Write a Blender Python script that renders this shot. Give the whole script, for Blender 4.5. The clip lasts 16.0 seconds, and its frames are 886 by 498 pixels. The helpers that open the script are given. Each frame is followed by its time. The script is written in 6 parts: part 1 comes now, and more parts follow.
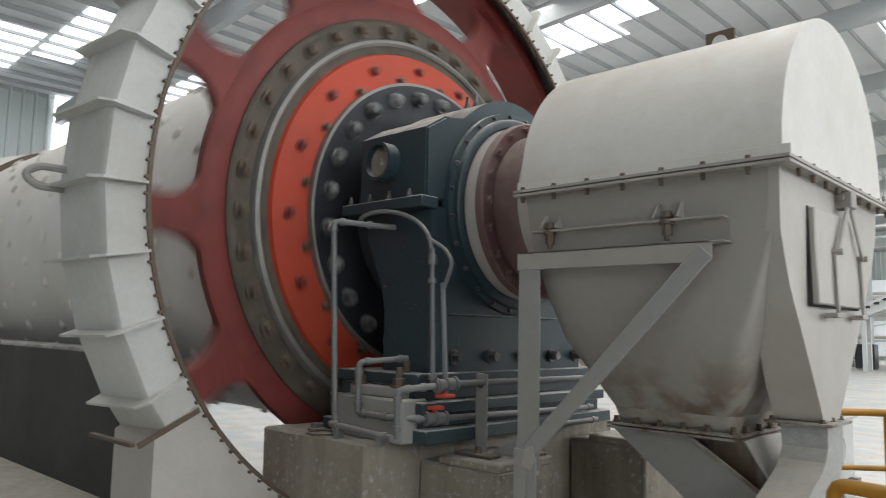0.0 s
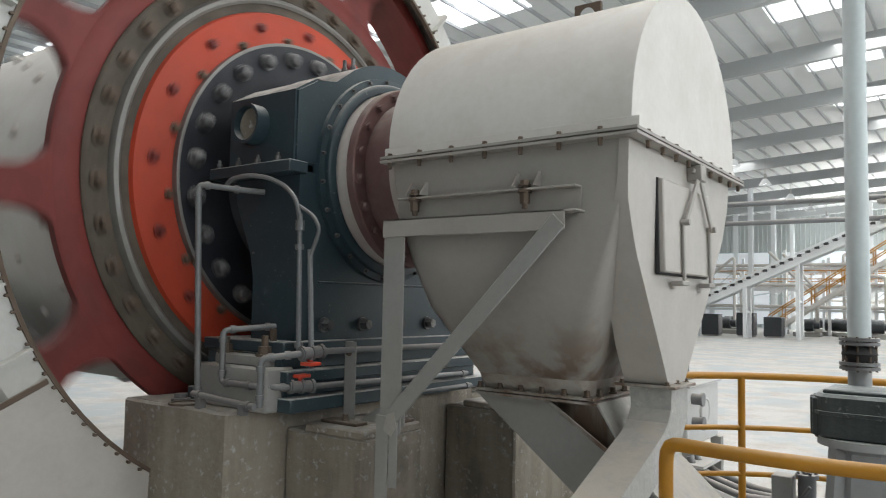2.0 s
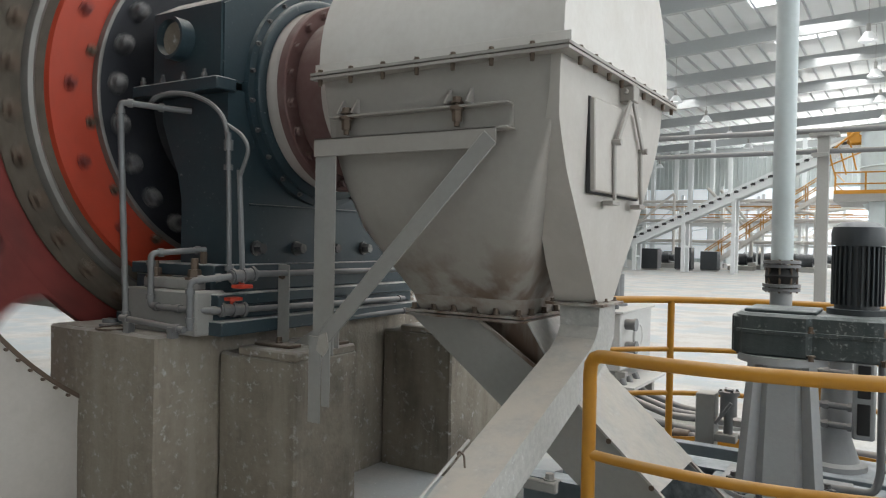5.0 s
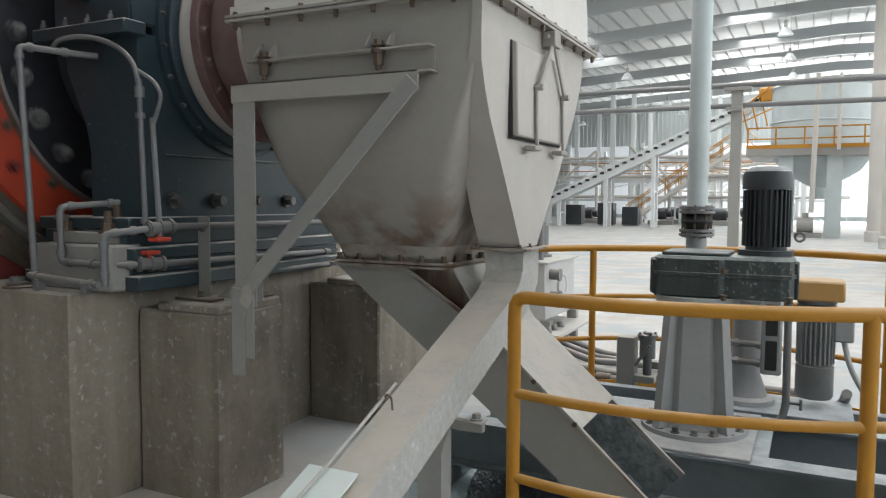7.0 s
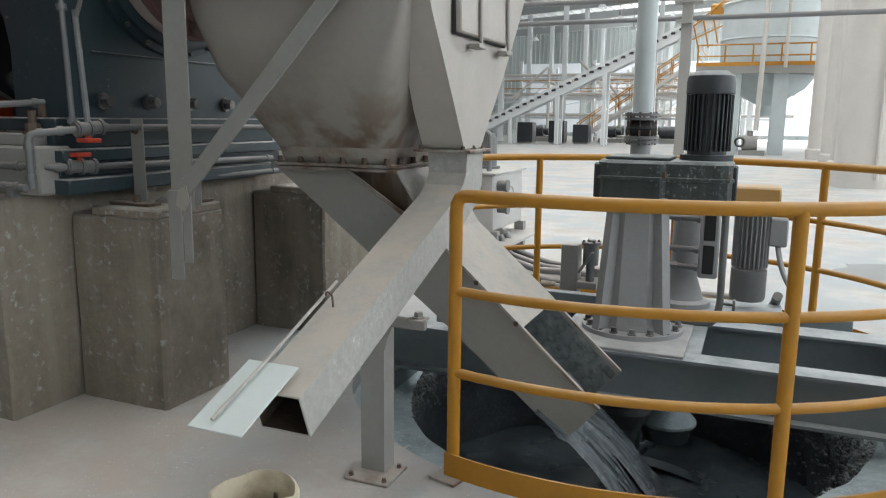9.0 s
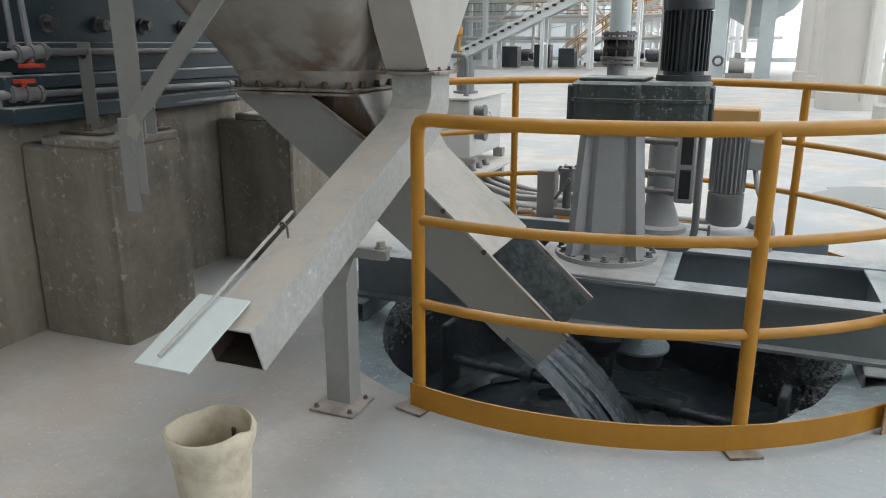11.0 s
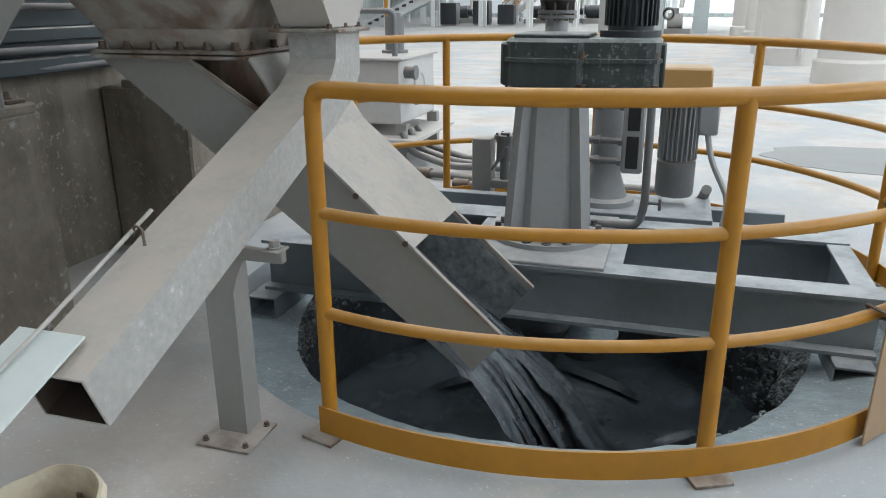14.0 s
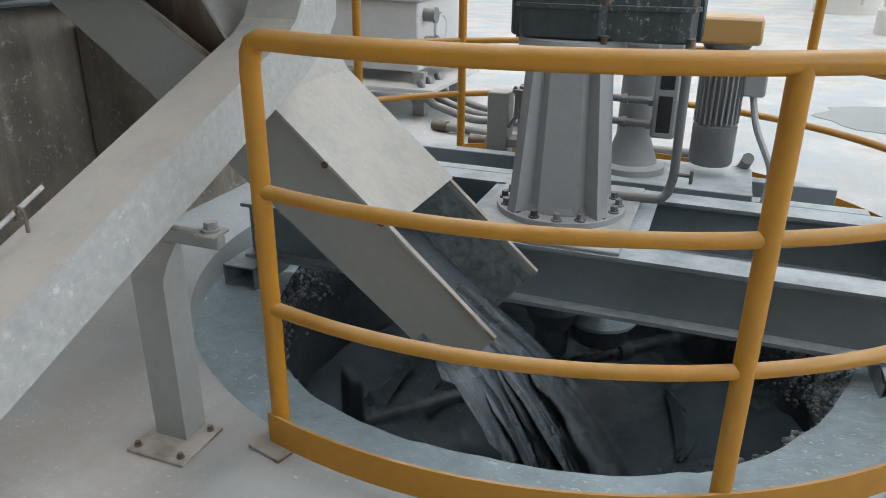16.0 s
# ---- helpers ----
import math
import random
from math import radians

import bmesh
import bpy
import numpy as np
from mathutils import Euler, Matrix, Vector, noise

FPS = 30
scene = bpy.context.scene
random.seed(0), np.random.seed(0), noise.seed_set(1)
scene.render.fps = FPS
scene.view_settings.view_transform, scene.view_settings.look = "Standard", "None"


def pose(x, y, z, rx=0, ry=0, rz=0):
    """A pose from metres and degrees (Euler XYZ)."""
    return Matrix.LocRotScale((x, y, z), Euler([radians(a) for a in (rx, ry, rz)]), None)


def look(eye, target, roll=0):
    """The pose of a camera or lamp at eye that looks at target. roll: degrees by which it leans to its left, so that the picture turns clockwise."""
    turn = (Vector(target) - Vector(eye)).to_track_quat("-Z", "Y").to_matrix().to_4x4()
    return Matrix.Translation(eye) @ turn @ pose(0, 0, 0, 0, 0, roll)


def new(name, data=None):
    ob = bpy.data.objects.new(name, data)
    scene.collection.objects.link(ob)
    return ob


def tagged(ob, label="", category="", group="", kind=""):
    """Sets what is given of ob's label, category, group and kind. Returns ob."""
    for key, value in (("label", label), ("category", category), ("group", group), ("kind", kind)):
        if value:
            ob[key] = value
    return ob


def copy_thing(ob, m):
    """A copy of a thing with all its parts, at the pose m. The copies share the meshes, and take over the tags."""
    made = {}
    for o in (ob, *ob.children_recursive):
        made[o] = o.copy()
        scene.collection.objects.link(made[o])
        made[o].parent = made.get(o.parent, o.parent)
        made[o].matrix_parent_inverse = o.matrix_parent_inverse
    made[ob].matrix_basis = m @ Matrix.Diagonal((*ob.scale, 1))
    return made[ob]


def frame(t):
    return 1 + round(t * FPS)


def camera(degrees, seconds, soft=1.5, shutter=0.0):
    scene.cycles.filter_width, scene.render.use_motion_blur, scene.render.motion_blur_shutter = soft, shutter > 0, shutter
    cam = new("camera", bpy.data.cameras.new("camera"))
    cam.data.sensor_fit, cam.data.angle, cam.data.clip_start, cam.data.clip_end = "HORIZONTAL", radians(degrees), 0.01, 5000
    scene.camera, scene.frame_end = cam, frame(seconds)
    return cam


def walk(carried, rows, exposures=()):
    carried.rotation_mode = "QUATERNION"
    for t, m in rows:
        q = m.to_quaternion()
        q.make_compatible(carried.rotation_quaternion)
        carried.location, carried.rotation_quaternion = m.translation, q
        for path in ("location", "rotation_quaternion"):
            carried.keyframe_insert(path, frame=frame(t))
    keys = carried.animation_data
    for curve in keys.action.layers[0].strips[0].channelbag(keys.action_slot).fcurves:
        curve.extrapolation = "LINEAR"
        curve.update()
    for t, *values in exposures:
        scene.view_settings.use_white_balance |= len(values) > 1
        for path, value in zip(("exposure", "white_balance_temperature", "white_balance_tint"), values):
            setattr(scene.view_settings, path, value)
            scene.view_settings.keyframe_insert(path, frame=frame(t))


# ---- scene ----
cam = camera(61.6, 16.0, soft=0.95, shutter=0.7)
PATH = [
    (0, (0.929, -3.646, 1.585), (-0.437, -2.201, 1.801), 1.2),
    (0.5, (1.017, -3.562, 1.595), (-0.326, -2.093, 1.795), 1.2),
    (1, (1.034, -3.534, 1.589), (-0.244, -2.006, 1.765), 1.1),
    (1.5, (1.048, -3.513, 1.585), (-0.171, -1.935, 1.742), 1.3),
    (2, (1.059, -3.495, 1.579), (-0.121, -1.885, 1.719), 1.2),
    (2.5, (1.07, -3.491, 1.573), (-0.075, -1.856, 1.695), 1.1),
    (3, (1.081, -3.483, 1.569), (-0.033, -1.825, 1.665), 1.1),
    (3.5, (1.093, -3.471, 1.558), (-0.002, -1.799, 1.624), 1.3),
    (4, (1.09, -3.466, 1.544), (0.009, -1.784, 1.572), 1.3),
    (4.2, (1.105, -3.44, 1.533), (0.012, -1.765, 1.55), 1.4),
    (6.5, (1.076, -3.431, 1.479), (0.151, -1.662, 1.367), 0.5),
    (7, (1.104, -3.421, 1.453), (0.214, -1.634, 1.32), 0.3),
    (7.5, (1.099, -3.416, 1.441), (0.258, -1.611, 1.256), 0.4),
    (8, (1.106, -3.407, 1.431), (0.302, -1.594, 1.178), 0.3),
    (8.5, (1.122, -3.407, 1.41), (0.339, -1.592, 1.105), 0.5),
    (9, (1.133, -3.392, 1.376), (0.373, -1.575, 1.029), 0.6),
    (9.5, (1.141, -3.386, 1.383), (0.401, -1.573, 0.974), 0.5),
    (9.7, (1.146, -3.374, 1.382), (0.398, -1.57, 0.953), 0.2),
    (11.8, (1.194, -3.211, 1.343), (0.5, -1.419, 0.787), 0.1),
    (12, (1.195, -3.195, 1.346), (0.492, -1.406, 0.792), -0.2),
    (12.5, (1.196, -3.142, 1.342), (0.509, -1.356, 0.762), -1.4),
    (13, (1.184, -3.049, 1.336), (0.571, -1.243, 0.735), -0.7),
    (13.5, (1.144, -2.912, 1.338), (0.56, -1.098, 0.73), -0.4),
    (14, (1.107, -2.781, 1.331), (0.544, -0.969, 0.696), -0.3),
    (14.5, (1.094, -2.674, 1.308), (0.521, -0.884, 0.624), -0.3),
    (15, (1.114, -2.542, 1.311), (0.482, -0.789, 0.584), 0.0),
    (15.5, (1.139, -2.412, 1.317), (0.505, -0.671, 0.565), 0.6),
    (16, (1.142, -2.334, 1.312), (0.503, -0.604, 0.538), 0.6),
]
walk(cam, [(t, look(eye, target, roll)) for t, eye, target, roll in PATH], exposures=[(0, 0.0, 6500, 10), (4, -0.05, 6500, 10), (7, -0.05, 6450, 10), (9.5, -0.05, 6400, 10), (12, -0.05, 6280, 10), (16, 0.05, 6150, 10)])

# ---- world and light ----
world = bpy.data.worlds.new("hall_daylight")
scene.world = world
world.use_nodes = True
sky = world.node_tree.nodes.new("ShaderNodeTexSky")
sky.sky_type, sky.sun_disc = "NISHITA", False
sky.sun_elevation, sky.sun_rotation = radians(50), radians(100)
world.node_tree.links.new(sky.outputs[0], world.node_tree.nodes["Background"].inputs[0])
world.node_tree.nodes["Background"].inputs[1].default_value = 0.1


def area_lamp(name, m, sx, sy, watts, colour=(1, 1, 1)):
    data = bpy.data.lights.new(name, "AREA")
    data.shape, data.size, data.size_y, data.energy, data.color = "RECTANGLE", sx, sy, watts, colour
    ob = new(name, data)
    ob.matrix_world = m
    return ob


# daylight through the translucent strips of the roof and the window bands of the east wall
for lamp_x, lamp_y, lamp_w in ((-9.0, 14, 1000), (-1.5, 19, 1350), (5.0, 20, 1350)):
    area_lamp("skylight_lamp", pose(lamp_x, lamp_y, 8.8 if lamp_x < -5 else 9.1), 1.6, 46, lamp_w, (1.0, 0.985, 0.955))
area_lamp("window_lamp", pose(11.7, 6, 5.0, 0, 90, 0), 3.5, 34, 900, (0.94, 0.975, 1.0))
# added fill from the far end that brightens the distant floor
area_lamp("far_fill_lamp", pose(1.0, 57.5, 3.6, -90, 0, 0), 20, 6, 5000, (1.0, 0.99, 0.965))

# ---- materials ----


def material(name, base, rough=0.55, metal=0.0, second=None, grain=30.0, mix=0.5, stain=None, stain_scale=2.0, stain_amount=0.35,
             bump=0.15, bump_scale=60.0, dust=None, dust_amount=0.6, spots=None, spot_scale=25.0, spot_cut=0.68, emit=0.0, vary=0.0, rust=None, stain2=None, streaks=None, flow=None, patches=()):
    """A painted, cast or dusty surface: fine grain, broad stains, dust that settled on faces that look up, and specks."""
    mat = bpy.data.materials.new(name)
    mat.use_nodes = True
    nt = mat.node_tree
    n, link = nt.nodes, nt.links.new
    bsdf = n["Principled BSDF"]
    geo = n.new("ShaderNodeNewGeometry")
    coord = n.new("ShaderNodeTexCoord")

    def noise_tex(scale, detail=5.0, rough_n=0.6):
        t = n.new("ShaderNodeTexNoise")
        t.inputs["Scale"].default_value, t.inputs["Detail"].default_value, t.inputs["Roughness"].default_value = scale, detail, rough_n
        link(coord.outputs["Object"], t.inputs["Vector"])
        return t.outputs["Fac"]

    def ramp(src, a, b):
        r = n.new("ShaderNodeMapRange")
        r.inputs[1].default_value, r.inputs[2].default_value = a, b
        link(src, r.inputs[0])
        return r.outputs[0]

    def times(src, k):
        m = n.new("ShaderNodeMath")
        m.operation = "MULTIPLY"
        link(src, m.inputs[0])
        if isinstance(k, (int, float)):
            m.inputs[1].default_value = k
        else:
            link(k, m.inputs[1])
        return m.outputs[0]

    def blend(fac, a, b):
        m = n.new("ShaderNodeMix")
        m.data_type = "RGBA"
        link(fac, m.inputs[0])
        for sock, v in ((m.inputs[6], a), (m.inputs[7], b)):
            if isinstance(v, tuple):
                sock.default_value = (*v, 1)
            else:
                link(v, sock)
        return m.outputs[2]

    second = second or tuple(c * 0.82 for c in base)
    fine = noise_tex(grain)
    colour = blend(times(ramp(fine, 0.3, 0.7), mix), base, second)
    if vary:
        info = n.new("ShaderNodeObjectInfo")
        colour = blend(times(info.outputs["Random"], vary), colour, tuple(c * 0.7 for c in base))
    if stain:
        colour = blend(times(ramp(noise_tex(stain_scale, 6, 0.65), 0.45, 0.72), stain_amount), colour, stain)
    if stain2:
        colour = blend(times(ramp(noise_tex(0.8, 7, 0.62), 0.47, 0.57), 0.85), colour, stain2)
    for px, py, inner, outer, tone, amount in patches:
        off = n.new("ShaderNodeVectorMath")
        off.operation = "DISTANCE"
        off.inputs[1].default_value = (px, py, 0)
        link(coord.outputs["Object"], off.inputs[0])
        worn = times(ramp(off.outputs["Value"], outer, inner), ramp(noise_tex(2.3, 7, 0.68), 0.30, 0.58))
        colour = blend(times(worn, amount), colour, tone)
    for bands, squash in ((streaks, (7, 7, 0.7)), (flow, (2.5, 38, 2.5))):
        if bands:
            stretch = n.new("ShaderNodeMapping")
            stretch.inputs["Scale"].default_value = squash
            link(coord.outputs["Object"], stretch.inputs[0])
            drip = n.new("ShaderNodeTexNoise")
            drip.inputs["Scale"].default_value, drip.inputs["Detail"].default_value, drip.inputs["Roughness"].default_value = 1.0, 5.0, 0.6
            link(stretch.outputs[0], drip.inputs["Vector"])
            colour = blend(times(ramp(drip.outputs["Fac"], 0.42, 0.62), bands[3]), colour, bands[:3])
    if rust:
        place = n.new("ShaderNodeSeparateXYZ")
        link(coord.outputs["Object"], place.inputs[0])
        streak = n.new("ShaderNodeTexNoise")
        streak.inputs["Scale"].default_value, streak.inputs["Detail"].default_value = 1.0, 4.0
        squeeze = n.new("ShaderNodeMapping")
        squeeze.inputs["Scale"].default_value = (9, 9, 1.6)
        link(coord.outputs["Object"], squeeze.inputs[0])
        link(squeeze.outputs[0], streak.inputs["Vector"])
        colour = blend(times(times(ramp(place.outputs["Z"], *rust), ramp(streak.outputs["Fac"], 0.42, 0.62)), 0.9), colour, (0.13, 0.07, 0.038))
    if spots:
        colour = blend(times(times(ramp(noise_tex(spot_scale, 4, 0.65), spot_cut - 0.05, spot_cut + 0.07), ramp(noise_tex(2.6, 5, 0.65), 0.40, 0.56)), 0.9), colour, spots)
    if dust:
        sep = n.new("ShaderNodeSeparateXYZ")
        link(geo.outputs["Normal"], sep.inputs[0])
        up = ramp(sep.outputs["Z"], 0.25, 0.9)
        patch = ramp(noise_tex(7.0, 6, 0.65), 0.25, 0.6)
        colour = blend(times(times(up, patch), dust_amount), colour, dust)
    link(colour, bsdf.inputs["Base Color"])
    r = n.new("ShaderNodeMapRange")
    r.inputs[3].default_value, r.inputs[4].default_value = max(0.05, rough - 0.12), min(1.0, rough + 0.15)
    link(noise_tex(grain * 0.4), r.inputs[0])
    link(r.outputs[0], bsdf.inputs["Roughness"])
    bsdf.inputs["Metallic"].default_value = metal
    if bump:
        b = n.new("ShaderNodeBump")
        b.inputs["Strength"].default_value, b.inputs["Distance"].default_value = bump, 0.01
        link(noise_tex(bump_scale, 4, 0.6), b.inputs["Height"])
        link(b.outputs[0], bsdf.inputs["Normal"])
    if emit:
        link(colour, bsdf.inputs["Emission Color"])
        bsdf.inputs["Emission Strength"].default_value = emit
    return mat


DUST = (0.50, 0.46, 0.41)
M = {
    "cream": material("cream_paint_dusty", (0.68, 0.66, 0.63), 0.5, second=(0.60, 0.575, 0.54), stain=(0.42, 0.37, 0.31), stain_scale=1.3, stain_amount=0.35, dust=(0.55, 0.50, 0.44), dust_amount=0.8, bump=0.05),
    "grey_paint": material("grey_green_paint", (0.305, 0.302, 0.288), 0.5, second=(0.255, 0.252, 0.24), stain=(0.255, 0.230, 0.196), stain_scale=2.5, dust=DUST, bump=0.05),
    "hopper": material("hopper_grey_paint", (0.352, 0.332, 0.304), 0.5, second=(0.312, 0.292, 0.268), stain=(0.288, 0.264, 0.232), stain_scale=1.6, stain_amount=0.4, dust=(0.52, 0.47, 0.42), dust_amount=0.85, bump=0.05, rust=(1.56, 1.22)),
    # the hopper's paint made lighter: the light on its end face is in the colour
    "hopper_end": material("hopper_paint_lit_end", (0.47, 0.445, 0.41), 0.5, second=(0.42, 0.395, 0.365), stain=(0.34, 0.31, 0.27), stain_scale=2.2, stain_amount=0.5, dust=(0.52, 0.47, 0.42), bump=0.05),
    "rusty": material("rusted_hopper_paint", (0.40, 0.38, 0.35), 0.65, second=(0.33, 0.29, 0.25), stain=(0.17, 0.085, 0.045), stain_scale=5.0, stain_amount=0.75, dust=DUST, bump=0.2),
    "guard": material("white_guard_paint", (0.55, 0.55, 0.53), 0.5, second=(0.47, 0.46, 0.43), stain=(0.36, 0.325, 0.27), stain_scale=1.6, stain_amount=0.5, dust=DUST, bump=0.04),
    "orange": material("orange_red_paint", (0.468, 0.045, 0.014), 0.6, second=(0.374, 0.043, 0.017), stain=(0.170, 0.038, 0.021), stain_scale=2.0, stain_amount=0.4, bump=0.05),
    "red": material("red_oxide_paint", (0.20, 0.030, 0.025), 0.6, second=(0.14, 0.022, 0.018), stain=(0.058, 0.017, 0.014), stain_scale=3.0, stain_amount=0.6, bump=0.15, dust=(0.35, 0.2, 0.18), dust_amount=0.4),
    "grimy": material("greasy_steel_flange", (0.125, 0.103, 0.078), 0.7, second=(0.062, 0.050, 0.038), stain=(0.030, 0.023, 0.017), stain_scale=3.0, stain_amount=0.75, bump=0.35, mix=0.8),
    "worn_steel": material("worn_steel_lip", (0.245, 0.238, 0.224), 0.45, metal=0.4, second=(0.163, 0.156, 0.143), stain=(0.082, 0.075, 0.068), bump=0.1),
    "black": material("black_flange_paint", (0.008, 0.010, 0.016), 0.58, second=(0.014, 0.016, 0.021), stain=(0.045, 0.046, 0.05), stain_scale=5, stain_amount=0.3, bump=0.15),
    "bolt_dark": material("dark_dusty_bolt", (0.07, 0.07, 0.075), 0.5, metal=0.3, stain=(0.36, 0.35, 0.34), stain_scale=9, stain_amount=0.8, dust=(0.32, 0.31, 0.3), dust_amount=0.7, bump=0.1),
    "bolt_rust": material("rusty_bolt", (0.13, 0.095, 0.07), 0.6, metal=0.3, dust=DUST, dust_amount=0.5, bump=0.1),
    "teal": material("dark_teal_paint", (0.024, 0.047, 0.060), 0.42, second=(0.018, 0.036, 0.046), stain=(0.055, 0.068, 0.074), stain_scale=2.2, stain_amount=0.3, dust=(0.56, 0.54, 0.51), dust_amount=1.0, spots=(0.30, 0.32, 0.32), spot_scale=40, spot_cut=0.70, bump=0.05),
    "maroon": material("maroon_primer", (0.165, 0.085, 0.08), 0.65, second=(0.20, 0.125, 0.118), stain=(0.27, 0.215, 0.205), stain_scale=2.5, stain_amount=0.6, bump=0.1, dust=DUST),
    "neck": material("pale_machined_neck", (0.56, 0.52, 0.49), 0.45, second=(0.48, 0.43, 0.41), stain=(0.36, 0.25, 0.23), bump=0.05),
    "concrete": material("weathered_concrete", (0.275, 0.24, 0.195), 0.85, second=(0.185, 0.16, 0.13), grain=20, mix=0.6, stain=(0.085, 0.072, 0.058), stain_scale=1.5, stain_amount=0.9, dust=(0.45, 0.43, 0.40), dust_amount=0.8, streaks=(0.33, 0.295, 0.245, 0.6), spots=(0.47, 0.46, 0.44), spot_scale=24, spot_cut=0.615, bump=0.6, bump_scale=22),
    "floor": material("dusty_concrete_floor", (0.60, 0.585, 0.56), 0.85, second=(0.50, 0.485, 0.46), grain=26, mix=0.8, stain=(0.37, 0.31, 0.26), stain_scale=1.7, stain_amount=0.65, stain2=(0.42, 0.46, 0.475), spots=(0.76, 0.77, 0.77), spot_scale=60, spot_cut=0.655, bump=0.3, bump_scale=22, patches=((0.56, 0.62, 1.7, 2.9, (0.40, 0.435, 0.455), 0.85), (-1.5, -1.4, 0.5, 2.0, (0.47, 0.41, 0.355), 0.8), (-0.2, -1.0, 0.1, 0.6, (0.46, 0.37, 0.30), 0.5))),
    "ledge": material("slurry_crusted_ledge", (0.36, 0.435, 0.465), 0.8, second=(0.26, 0.325, 0.35), grain=20, mix=0.8, stain=(0.19, 0.225, 0.24), stain_scale=4.0, stain_amount=0.6, spots=(0.62, 0.66, 0.68), spot_scale=40, spot_cut=0.62, bump=0.8, bump_scale=28),
    "ledge_dust": material("settled_dust", (0.42, 0.39, 0.345), 0.9, second=(0.34, 0.31, 0.27), grain=16, mix=0.9, stain=(0.24, 0.215, 0.18), stain_scale=3, stain_amount=0.7, bump=0.3),
    "puddle": material("dried_slurry", (0.30, 0.315, 0.31), 0.7, second=(0.36, 0.37, 0.365), grain=6, stain=(0.24, 0.25, 0.245), stain_scale=3, bump=0.2),
    "lining": material("dark_chute_inside", (0.06, 0.042, 0.032), 0.8, second=(0.035, 0.027, 0.022), bump=0.3),
    "lumps": material("clotted_mud", (0.12, 0.14, 0.15), 0.5, second=(0.30, 0.33, 0.34), grain=30, mix=0.9, stain=(0.05, 0.055, 0.06), stain_scale=6, bump=0.4),
    "crust": material("dark_slurry_crust", (0.085, 0.10, 0.115), 0.5, second=(0.15, 0.17, 0.185), grain=24, stain=(0.025, 0.030, 0.036), stain_scale=2.0, stain_amount=0.75, bump=1.0, bump_scale=30),
    "slurry": material("wet_grey_slurry", (0.075, 0.10, 0.115), 0.25, second=(0.13, 0.165, 0.185), grain=4, mix=0.8, stain=(0.022, 0.029, 0.035), stain_scale=1.6, stain_amount=0.95, bump=0.6, bump_scale=12),
    "stream": material("pouring_slurry", (0.14, 0.165, 0.185), 0.25, second=(0.085, 0.105, 0.12), grain=14, mix=0.7, flow=(0.03, 0.038, 0.045, 0.97), bump=0.7, bump_scale=40),
    "yellow": material("yellow_safety_paint", (0.48, 0.215, 0.010), 0.42, second=(0.40, 0.172, 0.009), stain=(0.30, 0.14, 0.02), stain_scale=5, stain_amount=0.45, dust=(0.60, 0.46, 0.28), dust_amount=0.4, bump=0.08),
    "pipe": material("galvanised_pipe", (0.20, 0.205, 0.212), 0.5, metal=0.35, second=(0.15, 0.155, 0.16), stain=(0.176, 0.160, 0.144), dust=DUST, dust_amount=0.6, bump=0.08),
    "chute": material("galvanised_dusty_chute", (0.46, 0.455, 0.43), 0.6, second=(0.33, 0.33, 0.315), grain=38, mix=0.8, stain=(0.30, 0.285, 0.26), stain_scale=4, stain_amount=0.45, dust=(0.52, 0.47, 0.41), dust_amount=0.95, spots=(0.60, 0.61, 0.61), spot_scale=34, spot_cut=0.64, bump=0.1),
    "plate": material("pale_sheet_plate", (0.66, 0.72, 0.70), 0.4, second=(0.60, 0.66, 0.64), bump=0.04),
    "beam": material("grey_beam_paint", (0.235, 0.275, 0.30), 0.5, second=(0.195, 0.23, 0.25), stain=(0.13, 0.15, 0.165), stain_scale=3, stain_amount=0.5, dust=(0.52, 0.56, 0.58), dust_amount=0.9, bump=0.15),
    "pedestal": material("pale_cast_pedestal", (0.340, 0.350, 0.354), 0.55, second=(0.294, 0.304, 0.308), stain=(0.230, 0.230, 0.225), stain_scale=3.5, dust=(0.55, 0.55, 0.54), dust_amount=0.8, bump=0.12),
    "reducer": material("dark_green_casting", (0.024, 0.036, 0.037), 0.45, second=(0.018, 0.027, 0.028), stain=(0.075, 0.09, 0.09), stain_scale=6, stain_amount=0.3, streaks=(0.11, 0.125, 0.125, 0.35), dust=(0.33, 0.36, 0.355), dust_amount=0.75, spots=(0.36, 0.38, 0.38), spot_scale=60, spot_cut=0.62, bump=0.35, bump_scale=40),
    "motor": material("dark_blue_grey_motor", (0.032, 0.038, 0.043), 0.45, second=(0.025, 0.029, 0.035), stain=(0.070, 0.077, 0.081), dust=(0.34, 0.36, 0.37), dust_amount=0.8, bump=0.1),
    "rubber": material("black_rubber", (0.02, 0.02, 0.021), 0.7, bump=0.2),
    "valve_red": material("red_valve_handle", (0.55, 0.06, 0.03), 0.4, bump=0.05),
    "box_white": material("dusty_white_enamel", (0.52, 0.52, 0.51), 0.5, second=(0.45, 0.45, 0.44), stain=(0.33, 0.31, 0.28), dust=DUST, bump=0.05),
    "bucket": material("stained_plastic_bucket", (0.74, 0.67, 0.52), 0.5, second=(0.64, 0.56, 0.42), stain=(0.34, 0.26, 0.18), stain_scale=12, stain_amount=0.6, bump=0.1),
    "cardboard": material("brown_cardboard", (0.42, 0.29, 0.18), 0.85, second=(0.37, 0.25, 0.155), bump=0.1),
    "wood_box": material("orange_guard_paint", (0.52, 0.30, 0.10), 0.55, second=(0.45, 0.26, 0.09), stain=(0.42, 0.36, 0.28), dust=(0.55, 0.5, 0.42), bump=0.1),
